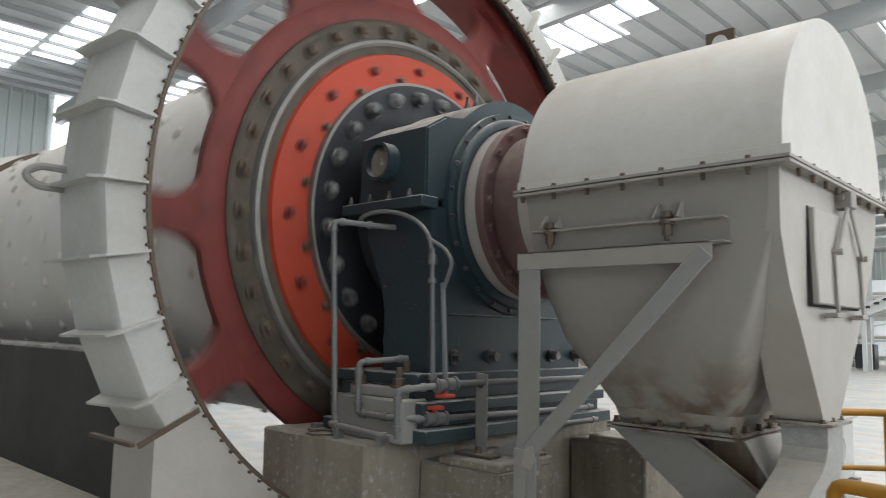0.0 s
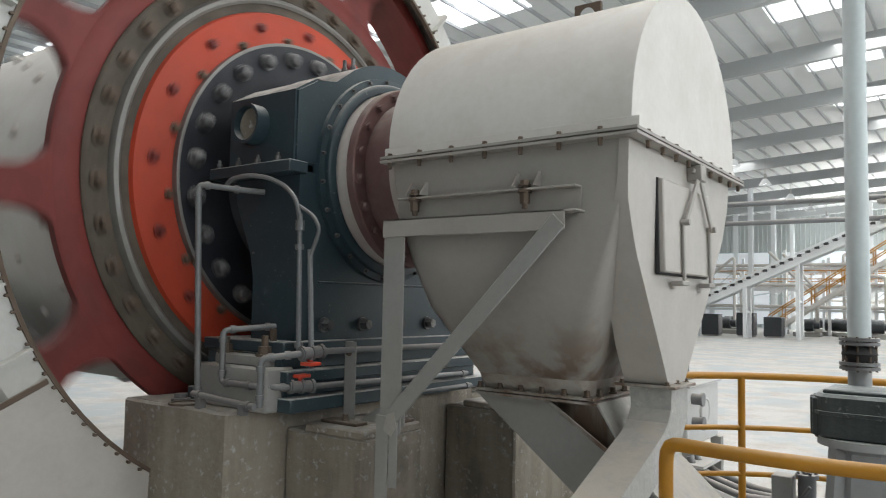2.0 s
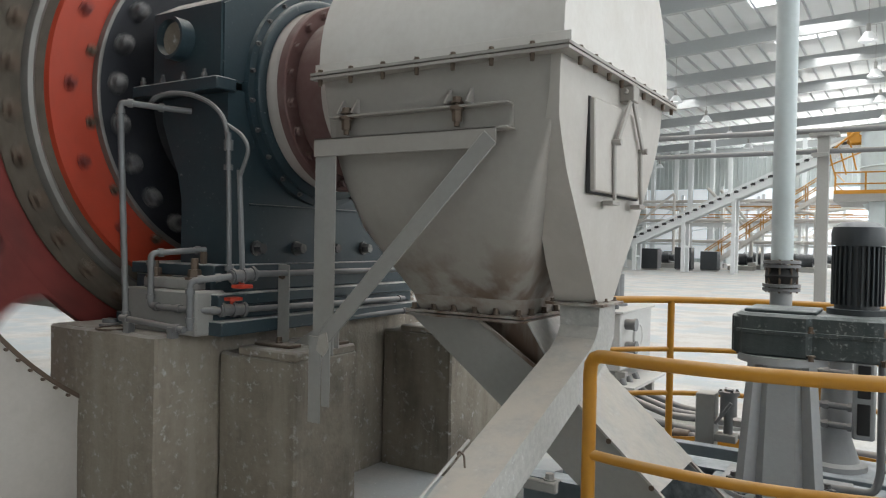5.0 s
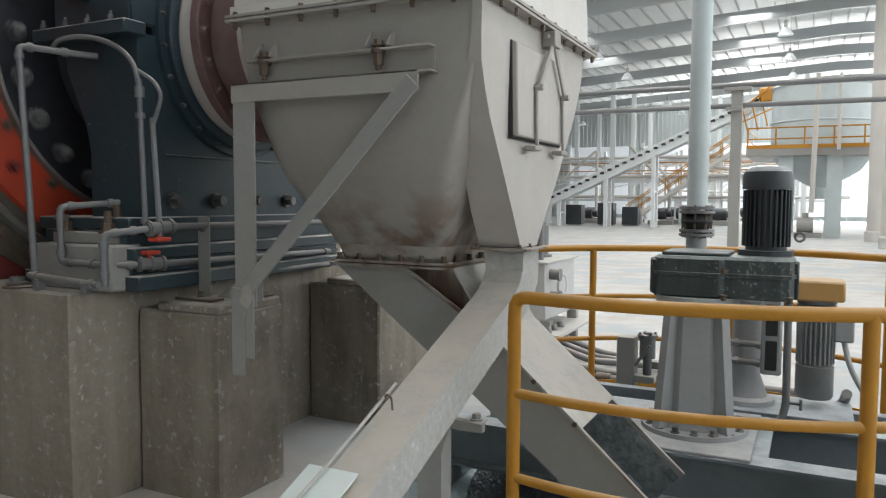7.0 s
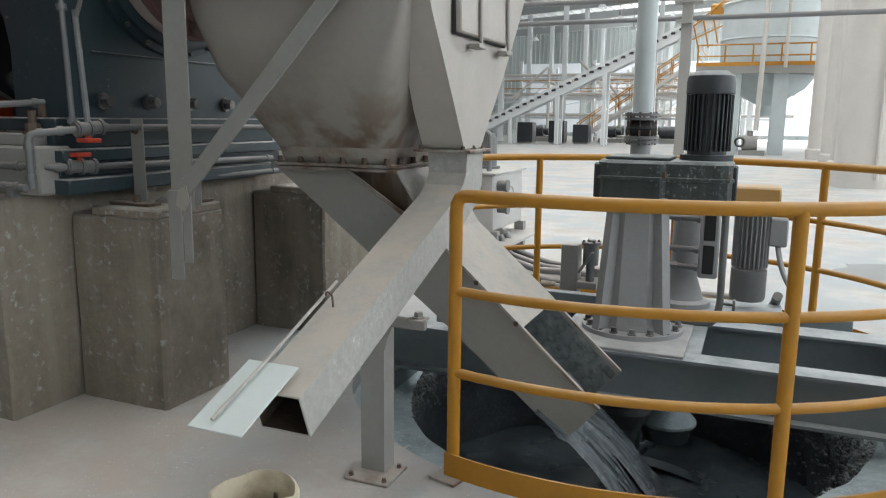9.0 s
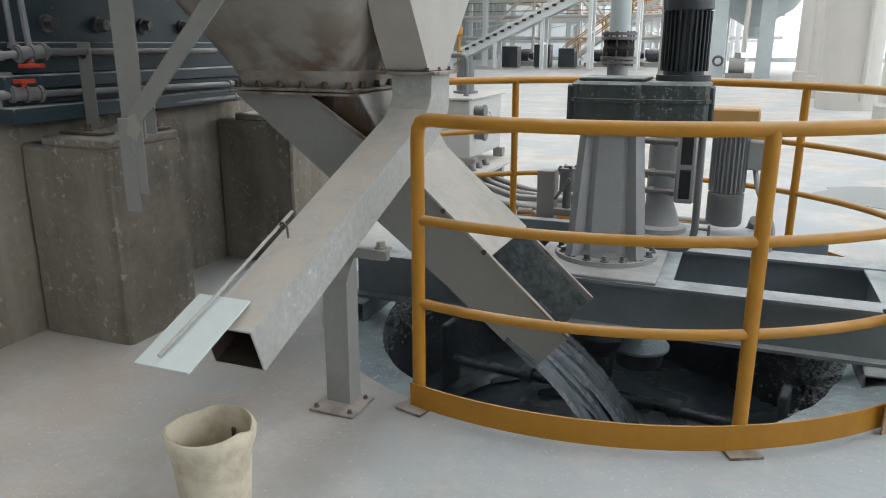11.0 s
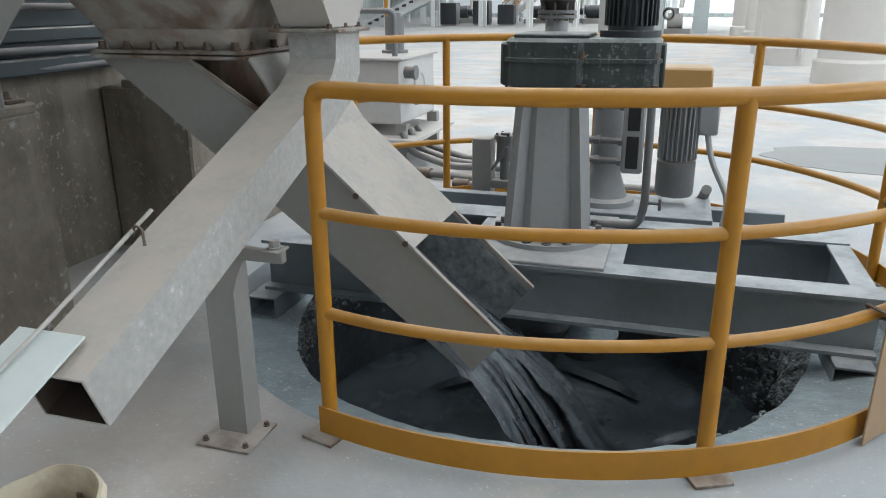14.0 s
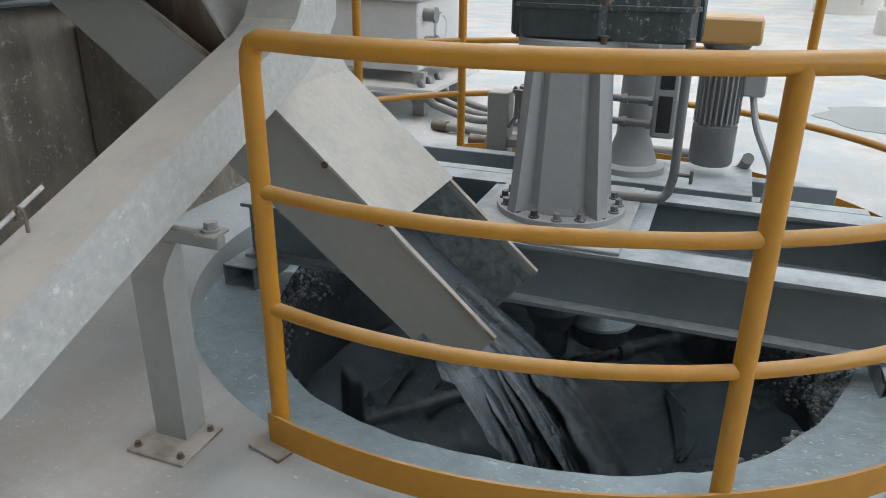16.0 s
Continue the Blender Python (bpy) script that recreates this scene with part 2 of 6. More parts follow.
    "roof": material("roof_sheet", (0.66, 0.68, 0.68), 0.5, second=(0.60, 0.62, 0.62), grain=3, bump=0.03),
    "roof_steel": material("grey_roof_steel", (0.40, 0.42, 0.425), 0.5, second=(0.35, 0.37, 0.375), bump=0.03),
    "steel_white": material("white_hall_steel", (0.713, 0.736, 0.742), 0.5, second=(0.644, 0.667, 0.673), bump=0.03),
    "wall": material("wall_sheet", (0.50, 0.54, 0.535), 0.5, second=(0.45, 0.49, 0.485), bump=0.03),
    "skylight": material("translucent_skylight", (0.95, 0.97, 1.0), 0.5, emit=2.6, bump=0.0),
    "window": material("bright_window_band", (0.92, 0.97, 1.0), 0.5, emit=2.0, bump=0.0),
    # weak glow for the pale haze at the far end, no real gate
    "end_glow": material("far_end_glow", (0.9, 0.95, 1.0), 0.5, emit=0.2, bump=0.0),
    "tank": material("pale_blue_tank_paint", (0.56, 0.62, 0.63), 0.5, second=(0.5, 0.56, 0.57), stain=(0.4, 0.42, 0.42), bump=0.03),
    "silo": material("pale_column_render", (0.61, 0.585, 0.55), 0.6, second=(0.56, 0.535, 0.50), stain=(0.48, 0.46, 0.42), stain_scale=1.5, bump=0.08),
    "lamp": material("lamp_enamel", (0.75, 0.77, 0.78), 0.35, bump=0.0),
    "bulb": material("lit_lamp_glass", (1.0, 1.0, 1.0), 0.4, emit=3.0, bump=0.0),
    # concrete with the shade under the drum put into its base colour
    "shaded_wall": material("shaded_mill_pier", (0.055, 0.054, 0.052), 0.8, second=(0.04, 0.039, 0.037), grain=8, stain=(0.10, 0.095, 0.09), stain_scale=1.5, dust=(0.45, 0.43, 0.41), dust_amount=0.8, bump=0.2),
    "belt": material("conveyor_belt_rubber", (0.05, 0.05, 0.052), 0.7, bump=0.1),
}

# ---- mesh helpers ----


def part(name, bm, mat, parent=None, label="", smooth=40):
    """Links a bmesh as one mesh object under a thing."""
    me = bpy.data.meshes.new(name)
    bmesh.ops.recalc_face_normals(bm, faces=bm.faces[:])
    bm.to_mesh(me)
    bm.free()
    me.materials.append(M[mat] if isinstance(mat, str) else mat)
    if smooth:
        me.shade_smooth()
        me.set_sharp_from_angle(angle=radians(smooth))
    ob = new(name, me)
    if parent is not None:
        ob.parent = parent
    if label:
        tagged(ob, label)
    return ob


def thing(name, label, category, group="", at=(0, 0, 0)):
    ob = new(name)
    ob.location = at
    ob.empty_display_size = 0.1
    return tagged(ob, label, category, group)


def box(bm, x0, x1, y0, y1, z0, z1, bev=0.004, m=None):
    t = bmesh.new()
    bmesh.ops.create_cube(t, size=1)
    for v in t.verts:
        v.co = Vector(((x0 + x1) / 2 + v.co.x * (x1 - x0), (y0 + y1) / 2 + v.co.y * (y1 - y0), (z0 + z1) / 2 + v.co.z * (z1 - z0)))
    if bev:
        bmesh.ops.bevel(t, geom=t.edges[:], offset=bev, segments=1, affect="EDGES")
    merge(bm, t, m)
    return bm


def merge(bm, t, m=None):
    if m is not None:
        t.transform(m)
    me = bpy.data.meshes.new("tmp")
    t.to_mesh(me)
    t.free()
    bm.from_mesh(me)
    bpy.data.meshes.remove(me)


def ring_loft(bm, rings, closed=True, caps=True):
    """Skins rings of equally many points."""
    vs = [[bm.verts.new(p) for p in r] for r in rings]
    n = len(vs[0])
    for a, b in zip(vs[:-1], vs[1:]):
        for i in range(n if closed else n - 1):
            j = (i + 1) % n
            bm.faces.new((a[i], a[j], b[j], b[i]))
    if caps and closed:
        bm.faces.new(vs[0][::-1])
        bm.faces.new(vs[-1])
    return bm


def rod(bm, p, q, r, r2=None, n=14, caps=True):
    p, q = Vector(p), Vector(q)
    r2 = r if r2 is None else r2
    d = (q - p).normalized()
    u = d.orthogonal().normalized()
    w = d.cross(u)
    cs = [(math.cos(2 * math.pi * i / n), math.sin(2 * math.pi * i / n)) for i in range(n)]
    ring_loft(bm, [[p + r * (c * u + s * w) for c, s in cs], [q + r2 * (c * u + s * w) for c, s in cs]], caps=caps)
    return bm


def tube(bm, pts, r, n=10, bend=0.0, k=4):
    """A pipe along a polyline, its corners bent to the radius given."""
    pts = [Vector(p) for p in pts]
    if bend:
        out = [pts[0]]
        for a, b, c in zip(pts[:-2], pts[1:-1], pts[2:]):
            s = min(bend, (a - b).length * 0.45, (c - b).length * 0.45)
            p, q = b + (a - b).normalized() * s, b + (c - b).normalized() * s
            out += [p.lerp(b, t).lerp(b.lerp(q, t), t) for t in [i / k for i in range(k + 1)]]
        pts = out + [pts[-1]]
    rings, u = [], None
    for i, p in enumerate(pts):
        d = (pts[min(i + 1, len(pts) - 1)] - pts[max(i - 1, 0)]).normalized()
        u = d.orthogonal().normalized() if u is None else (u - d * u.dot(d)).normalized()
        w = d.cross(u)
        rings.append([p + r * (math.cos(2 * math.pi * j / n) * u + math.sin(2 * math.pi * j / n) * w) for j in range(n)])
    return ring_loft(bm, rings)


def lathe(bm, prof, n=48, axis="x", at=(0, 0, 0), a0=0.0, a1=360.0):
    """Turns a profile of (place on the axis, radius) about the axis."""
    full = abs(a1 - a0) >= 359.9
    steps = n if full else n + 1
    ax = Vector(at)
    rings = []
    for i in range(steps):
        a = radians(a0 + (a1 - a0) * i / n)
        c, s = math.cos(a), math.sin(a)
        rings.append([ax + (Vector((h, r * c, r * s)) if axis == "x" else Vector((r * c, r * s, h))) for h, r in prof])
    vs = [[bm.verts.new(p) for p in ring] for ring in rings]
    for i in range(n):
        a, b = vs[i], vs[(i + 1) % steps]
        for j in range(len(prof) - 1):
            bm.faces.new((a[j], a[j + 1], b[j + 1], b[j]))
    return bm


def prism(bm, poly, axis, a, b):
    """A polygon pushed out along an axis; its points are the other two coordinates in order."""
    def at(u, v, h):
        return {"x": (h, u, v), "y": (u, h, v), "z": (u, v, h)}[axis]
    return ring_loft(bm, [[at(u, v, a) for u, v in poly], [at(u, v, b) for u, v in poly]])


def bar(bm, p, q, w, h, up=(0, 0, 1), bev=0.003):
    """A rectangular bar from p to q, w across and h deep."""
    p, q = Vector(p), Vector(q)
    d = (q - p).normalized()
    side = d.cross(Vector(up)).normalized()
    top = side.cross(d)
    m = Matrix((side, d, top)).transposed().to_4x4()
    m.translation = (p + q) / 2
    ln = (q - p).length
    return box(bm, -w / 2, w / 2, -ln / 2, ln / 2, -h / 2, h / 2, bev, m)


def hexbolt(bm, p, d, r, h):
    """A hexagon head with a washer, standing at p along d."""
    p, d = Vector(p), Vector(d).normalized()
    rod(bm, p, p + d * h * 0.25, r * 1.35, n=10)
    rod(bm, p + d * h * 0.25, p + d * h, r, r * 0.93, n=6)
    return bm


B = bmesh.new

AY, AZ = -0.15, 2.28           # the mill's axis runs along X at this Y and height
PIT, R_TANK, R_OPEN = (0.58, 0.58), 1.20, 1.50
RAIL, R_RAIL = (0.555, 0.67), 1.607

# ---- the hall ----


def floor_slab():
    """The floor with a round opening over the sunk tank."""
    bm = B()
    n = 96
    rings = []
    for r in (R_OPEN, R_OPEN + 0.02, 2.4, 5.0, 12.0):
        rings.append([(PIT[0] + r * math.cos(2 * math.pi * i / n), PIT[1] + r * math.sin(2 * math.pi * i / n), 0.0) for i in range(n)])
    outer = []
    for i in range(n):
        a = 2 * math.pi * i / n
        c, s = math.cos(a), math.sin(a)
        k = 70 / max(abs(c), abs(s))
        outer.append((PIT[0] + k * c, PIT[1] + k * s, 0.0))
    rings.append(outer)
    low = [(p[0], p[1], -0.3) for p in rings[0]]
    ring_loft(bm, [low] + rings, caps=False)
    return tagged(part("floor", bm, "floor", smooth=20), "pale concrete floor covered with mineral dust", "floor", kind="structure")


def ledge_ring():
    """The sunk ledge between the floor's edge and the tank's mouth, crusted with slurry."""
    bm = B()
    n, rings = 120, []
    for k in range(9):
        f = k / 8
        ring = []
        for i in range(n):
            a = 2 * math.pi * i / n
            near = max(0.0, math.cos(a - radians(-38))) ** 2
            r = R_OPEN + 0.01 + (R_TANK + 0.02 * math.sin(5 * a) - R_OPEN - 0.01) * f
            lump = 0.018 * noise.noise(Vector((math.cos(a) * 9, math.sin(a) * 9, f * 3))) + 0.02 * near
            ring.append((PIT[0] + r * math.cos(a), PIT[1] + r * math.sin(a), -0.125 + 0.085 * near * (1 - f) + lump))
        rings.append(ring)
    ring_loft(bm, rings, caps=False)
    return tagged(part("pit_ledge", bm, "ledge"), "sunk concrete ledge crusted with blue-grey slurry", "ledge", kind="structure")


def tank_radius(a, z):
    """The crusted inner face of the tank; mud has built up on its east side."""
    p = Vector((math.cos(a) * 6, math.sin(a) * 6, z * 5))
    rough = max(0.0, math.cos(a - radians(-5))) * 0.06 + 0.012
    return R_TANK + 0.02 * math.sin(5 * a) - rough * (0.5 + noise.noise(p * 1.3) + 0.6 * noise.noise(p * 3.1)) * (0.2 if z > -0.01 else 1)


def tank_wall():
    """The sunk tank: a thick crusted wall and a bottom."""
    bm = B()
    n, rings = 180, []
    levels = [0.0, -0.03, -0.07, -0.11, -0.15, -0.19, -0.23, -0.27, -0.31, -0.35, -0.39, -0.44, -0.50, -0.56, -0.65, -0.78, -0.95, -1.2, -1.8]
    for z in levels:
        rings.append([(PIT[0] + tank_radius(2 * math.pi * i / n, z) * math.cos(2 * math.pi * i / n), PIT[1] + tank_radius(2 * math.pi * i / n, z) * math.sin(2 * math.pi * i / n), z - 0.13) for i in range(n)])
    ring_loft(bm, rings, caps=False)
    bm.faces.new([bm.verts.new(p) for p in rings[-1]])
    return tagged(part("tank_wall", bm, "crust"), "sunk round slurry tank crusted with dark mud", "tank wall", kind="structure")


def roof():
    """The roof: sheets between purlins and rafters, with long translucent strips."""
    bm = B()
    x0, x1, y0, y1 = -24.0, 12.0, -14.0, 60.0
    def zr(x):
        return 9.3 + 0.05 * (x + 6) if x < 2 else 9.7 + 0.05 * (2 - x) * 0.2
    xs = [x0, -6, 2, x1]
    for a, b in zip(xs[:-1], xs[1:]):
        prism(bm, [(a, zr(a)), (b, zr(b)), (b, zr(b) + 0.12), (a, zr(a) + 0.12)], "y", y0, y1)
    return tagged(part("ceiling", bm, "roof", smooth=0), "pale corrugated steel roof sheets", "roof", kind="structure")


def roof_frame():
    for y in [19.8 + 5.15 * k for k in range(-6, 8)]:
        bm = B()
        bar(bm, (-24, y, 7.75), (2, y, 9.25), 0.2, 0.5, bev=0)
        bar(bm, (2, y, 9.25), (12, y, 9.05), 0.2, 0.5, bev=0)
        tagged(part("rafter", bm, "roof_steel", smooth=0), "white painted steel roof rafter", "rafter", kind="structure")
    bm = B()
    for k in range(50):
        x = -23 + 0.7 * k
        z = 9.3 + 0.05 * (x + 6) - 0.09 if x < 2 else 9.7 - 0.01 * (x - 2) - 0.09
        box(bm, x - 0.025, x + 0.025, -14, 60, z - 0.02, z + 0.09, 0)
    tagged(part("purlin", bm, "roof_steel", smooth=0), "thin white steel purlins under the roof", "purlin", kind="structure")
    bm = B()
    for y in [1.2 + 5.15 * k for k in range(12)]:
        for xa, xb in ((-21.5, -18.5), (-10.4, -8.2), (-3.5, -1.4), (3.6, 5.8)):
            za, zb = [(9.3 + 0.05 * (x + 6) if x < 2 else 9.7 - 0.01 * (x - 2)) - 0.03 for x in (xa, xb)]
            prism(bm, [(xa, za), (xb, zb), (xb, zb + 0.02), (xa, za + 0.02)], "y", y, y + 1.25)
    for y in (-6.0, -1.8, 2.6, 6.8, 11.0):
        for xa, xb in ((-20.0, -16.0), (-13.0, -7.0)):
            za, zb = [9.3 + 0.05 * (x + 6) - 0.03 for x in (xa, xb)]
            prism(bm, [(xa, za), (xb, zb), (xb, zb + 0.02), (xa, za + 0.02)], "y", y, y + 1.0)
    tagged(part("skylight_pane", bm, "skylight", smooth=0), "bright translucent skylight panels in the roof", "skylight", kind="structure")


def corrugated(name, p, q, z0, z1, mat, label, step=0.35, deep=0.05):
    """A standing sheet wall with ribs, of real thickness."""
    p, q = Vector(p), Vector(q)
    d = (q - p).normalized()
    nrm = Vector((-d.y, d.x, 0))
    ln = (q - p).length
    prof, s = [], 0.0
    while s < ln:
        prof += [(s, 0), (s + step * 0.7, 0), (s + step * 0.78, deep), (s + step * 0.92, deep)]
        s += step
    prof.append((ln, 0))
    face = [p + d * a + nrm * b for a, b in prof]
    back = [p + d * a + nrm * (b - 0.06) for a, b in prof]
    bm = B()
    ring_loft(bm, [[(v.x, v.y, z0) for v in face + back[::-1]], [(v.x, v.y, z1) for v in face + back[::-1]]])
    return tagged(part(name, bm, mat, smooth=0), label, "wall", kind="structure")


def hall_walls():
    corrugated("wall_west", (-23, 60, 0), (-23, -14, 0), 0, 9.0, "wall", "grey-green corrugated steel hall wall")
    corrugated("wall_south", (-23, -14, 0), (12, -14, 0), 0, 10.2, "wall", "grey-green corrugated steel hall wall")
    corrugated("wall_east", (12, -14, 0), (12, 60, 0), 0, 10.2, "wall", "pale corrugated steel hall wall")
    corrugated("wall_north", (12, 60, 0), (-23, 60, 0), 0, 10.2, "wall", "pale corrugated steel hall wall")
    bm = B()
    for y in range(-12, 58, 6):
        box(bm, 11.86, 11.9, y + 0.5, y + 5.5, 3.2, 6.8, 0)
    tagged(part("window_1", bm, "window", smooth=0), "bright window band in the hall wall", "window", kind="structure")
    # added glowing panes that lift the far end to a hazy pale tone
    bm = B()
    for x in range(-18, 11, 6):
        box(bm, x, x + 5, 59.85, 59.89, 0.3, 6.0, 0)
    tagged(part("window_2", bm, "end_glow", smooth=0), "faintly glowing pale panes added at the hall's far end", "window", kind="structure")
    bm = B()
    for y in (-6.0, -1.3, 1.2, 4.2, 6.6, 9.0, 11.5, 14.0):
        box(bm, -22.93, -22.9, y, y + 0.6, 2.0, 8.6, 0)
    tagged(part("window_3", bm, "window", smooth=0), "bright translucent strips in the hall wall", "window", kind="structure")
    col = thing("hall_column", "white steel column of the hall with a base plate", "column", "hall columns")
    bm = B()
    box(bm, -0.02, 0.02, -0.15, 0.15, 0, 9.0, 0)
    for sy in (-0.16, 0.16):
        box(bm, -0.13, 0.13, sy - 0.012, sy + 0.012, 0, 9.0, 0)
    part("shaft", bm, "steel_white", col, smooth=0)
    bm = B()
    box(bm, -0.2, 0.2, -0.22, 0.22, 0, 0.03)
    part("base_plate", bm, "steel_white", col)
    col.location = (-22.4, 0.3, 0)
    for x, ys in ((-22.4, (-6, 6.3, 12.3, 18.3)), (-14.0, (24, 30, 36, 42, 48, 54)), (-10.5, (44, 50, 56)), (11.4, (14, 20, 26, 32, 38, 44, 50)), (-5.2, (48, 54)), (0.5, (46, 52, 57)), (5.5, (45, 51, 57))):
        for y in ys:
            copy_thing(col, pose(x, y, 0))


def high_bay_lamp():
    t = thing("high_bay_lamp", "conical white high-bay lamp hung from the roof", "lamp", "hall lamps", (0.0, 20.65, 7.3))
    bm = B()
    lathe(bm, [(0.0, 0.27), (0.26, 0.1), (0.28, 0.05), (0.25, 0.09), (0.0, 0.255), (0.0, 0.27)], 20, "z")
    part("shade", bm, "lamp", t)
    bm = B()
    lathe(bm, [(0.04, 0.001), (0.05, 0.12), (0.16, 0.1), (0.2, 0.001)], 14, "z")
    part("bulb", bm, "bulb", t, "lit white lamp glass")
    bm = B()
    rod(bm, (0, 0, 0.2), (0, 0, 0.5), 0.06, n=10)
    rod(bm, (0, 0, 0.5), (0, 0, 2.25), 0.008, n=5)
    part("hanger", bm, "grey_paint", t)
    for x, y0 in ((-13.4, 16.4), (-6.7, 15.5), (0.0, 15.5)):
        for k in range(7):
            if (x, k) != (0.0, 1):
                copy_thing(t, pose(x, y0 + 5.15 * k, 7.3 + 0.05 * x))


def conveyor():
    t = thing("belt_conveyor", "inclined belt conveyor on white steel trestles", "conveyor")
    a, b = Vector((-16.0, 37, -0.45)), Vector((-0.85, 37, 6.5))
    d = (b - a).normalized()
    bm = B()
    for dy in (-0.45, 0.45):
        bar(bm, a + Vector((0, dy, 0)), b + Vector((0, dy, 0)), 0.08, 0.34, bev=0)
    for dy in (-0.55, 0.55):
        bar(bm, a + Vector((0, dy, 0.38)), b + Vector((0, dy, 0.38)), 0.06, 0.12, bev=0)
    part("frame", bm, "steel_white", t, smooth=0)
    bm = B()
    bar(bm, a + Vector((0, 0, 0.2)), b + Vector((0, 0, 0.2)), 0.7, 0.03, bev=0)
    part("belt", bm, "belt", t, smooth=0)
    for k in range(2, 38):
        p = a + d * (0.44 * k)
        bm = B()
        box(bm, p.x - 0.11, p.x + 0.11, 36.44, 36.5, p.z + 0.18, p.z + 0.31, 0)
        part("idler", bm, "belt", t, smooth=0)
    for x in (-11.6, -9.0, -6.5, -4.1):
        z = a.z + (x - a.x) / (b.x - a.x) * (b.z - a.z) - 0.15
        bm = B()
        for dy in (-0.45, 0.45):
            box(bm, x - 0.09, x + 0.09, 37 + dy - 0.09, 37 + dy + 0.09, 0, z, 0)
        box(bm, x - 0.05, x + 0.05, 36.6, 37.4, z * 0.5, z * 0.5 + 0.1, 0)
        part("trestle", bm, "steel_white", t, smooth=0)
    bm = B()
    tube(bm, [(-2.3, 36.3, 5.9), (-0.9, 36.3, 7.1), (-0.3, 36.3, 7.0), (-0.3, 36.3, 4.5)], 0.05)
    tube(bm, [(-2.3, 36.3, 5.3), (-0.3, 36.3, 6.2)], 0.04)
    for k in range(5):
        tube(bm, [(-2.2 + 0.42 * k, 36.3, 5.9 + 0.28 * k), (-1.9 + 0.42 * k, 36.3, 4.7 + 0.2 * k)], 0.04)
    box(bm, -1.5, -0.6, 36.35, 36.9, 6.3, 7.0, 0.1)
    part("head_guard", bm, "yellow", t, "yellow head drum guard")
    return t


def far_stairs():
    t = thing("steel_stairs", "yellow railed steel stairs to a platform", "stairs")
    a, b = Vector((-9.0, 42, 0.1)), Vector((-3.0, 42, 4.3))
    for dy in (-0.45, 0.45):
        bm = B()
        bar(bm, a + Vector((0, dy, 0)), b + Vector((0, dy, 0)), 0.06, 0.22, bev=0)
        part("stringer", bm, "silo", t, smooth=0)
        bm = B()
        for h in (0.55, 1.05):
            tube(bm, [a + Vector((0, dy, h)), b + Vector((0, dy, h))], 0.035, 6)
        for k in range(9):
            p = a.lerp(b, k / 8) + Vector((0, dy, 0))
            tube(bm, [p, p + Vector((0, 0, 1.05))], 0.03, 6)
        part("handrail", bm, "yellow", t)
    for k in range(24):
        p = a.lerp(b, (k + 0.5) / 24)
        bm = B()
        box(bm, p.x - 0.13, p.x + 0.13, 41.58, 42.42, p.z, p.z + 0.03, 0)
        part("tread", bm, "grey_paint", t, smooth=0)
    return t


def far_tank():
    t = thing("thickener_tank", "pale blue steel tank raised on legs above a yellow railed platform", "tank")
    cx, cy = 1.3, 32.6
    bm = B()
    lathe(bm, [(3.6, 0.01), (3.6, 2.0), (4.75, 2.0), (4.8, 2.06), (4.85, 2.0), (6.25, 2.0), (6.3, 2.08), (6.36, 2.0), (6.36, 0.01)], 40, "z", (cx, cy, 0))
    part("shell", bm, "tank", t)
    bm = B()
    lathe(bm, [(3.3, 1.9), (2.75, 1.5), (2.05, 0.35), (1.6, 0.3), (1.6, 0.01)], 32, "z", (cx, cy, 0))
    part("cone", bm, "tank", t)
    bm = B()
    box(bm, cx - 2.8, cx + 2.6, cy - 2.6, cy + 2.6, 3.3, 3.6, 0)
    part("platform", bm, "grey_paint", t, smooth=0)
    bm = B()
    for x in (cx - 1.3, cx + 0.5):
        for y in (cy - 2.0, cy + 1.8):
            bm2 = B()
            box(bm2, x - 0.28, x + 0.28, y - 0.28, y + 0.28, 0, 3.3, 0)
            part("leg", bm2, "tank", t, smooth=0)
    for h in (4.0, 4.45):
        tube(bm, [(cx - 2.75, cy + 2.4, h), (cx - 2.75, cy - 2.55, h), (cx + 2.55, cy - 2.55, h), (cx + 2.55, cy + 2.4, h)], 0.035, 6)
    for k in range(6):
        x = cx - 2.75 + 5.3 * k / 5
        tube(bm, [(x, cy - 2.55, 3.6), (x, cy - 2.55, 4.45)], 0.035, 6)
    box(bm, cx - 2.8, cx + 2.6, cy - 2.62, cy - 2.58, 3.6, 3.75, 0)
    part("platform_rail", bm, "yellow", t, "yellow platform railing")
    bm = B()
    tube(bm, [(cx - 0.2, cy - 2.8, 6.5), (cx - 0.3, cy - 2.8, 1.0)], 0.1, 10)
    tube(bm, [(cx + 0.6, cy - 2.7, 6.5), (cx + 0.6, cy - 2.7, 3.5)], 0.07, 8)
    part("drop_pipe", bm, "silo", t)
    bm = B()
    box(bm, cx - 0.9, cx + 0.1, cy - 2.9, cy - 2.3, 0.0, 0.2)
    rod(bm, (cx - 0.8, cy - 2.6, 0.5), (cx - 0.2, cy - 2.6, 0.5), 0.3)
    rod(bm, (cx - 0.5, cy - 2.6, 0.5), (cx - 0.5, cy - 2.6, 1.0), 0.12)
    part("pump", bm, "grey_paint", t)
    return t


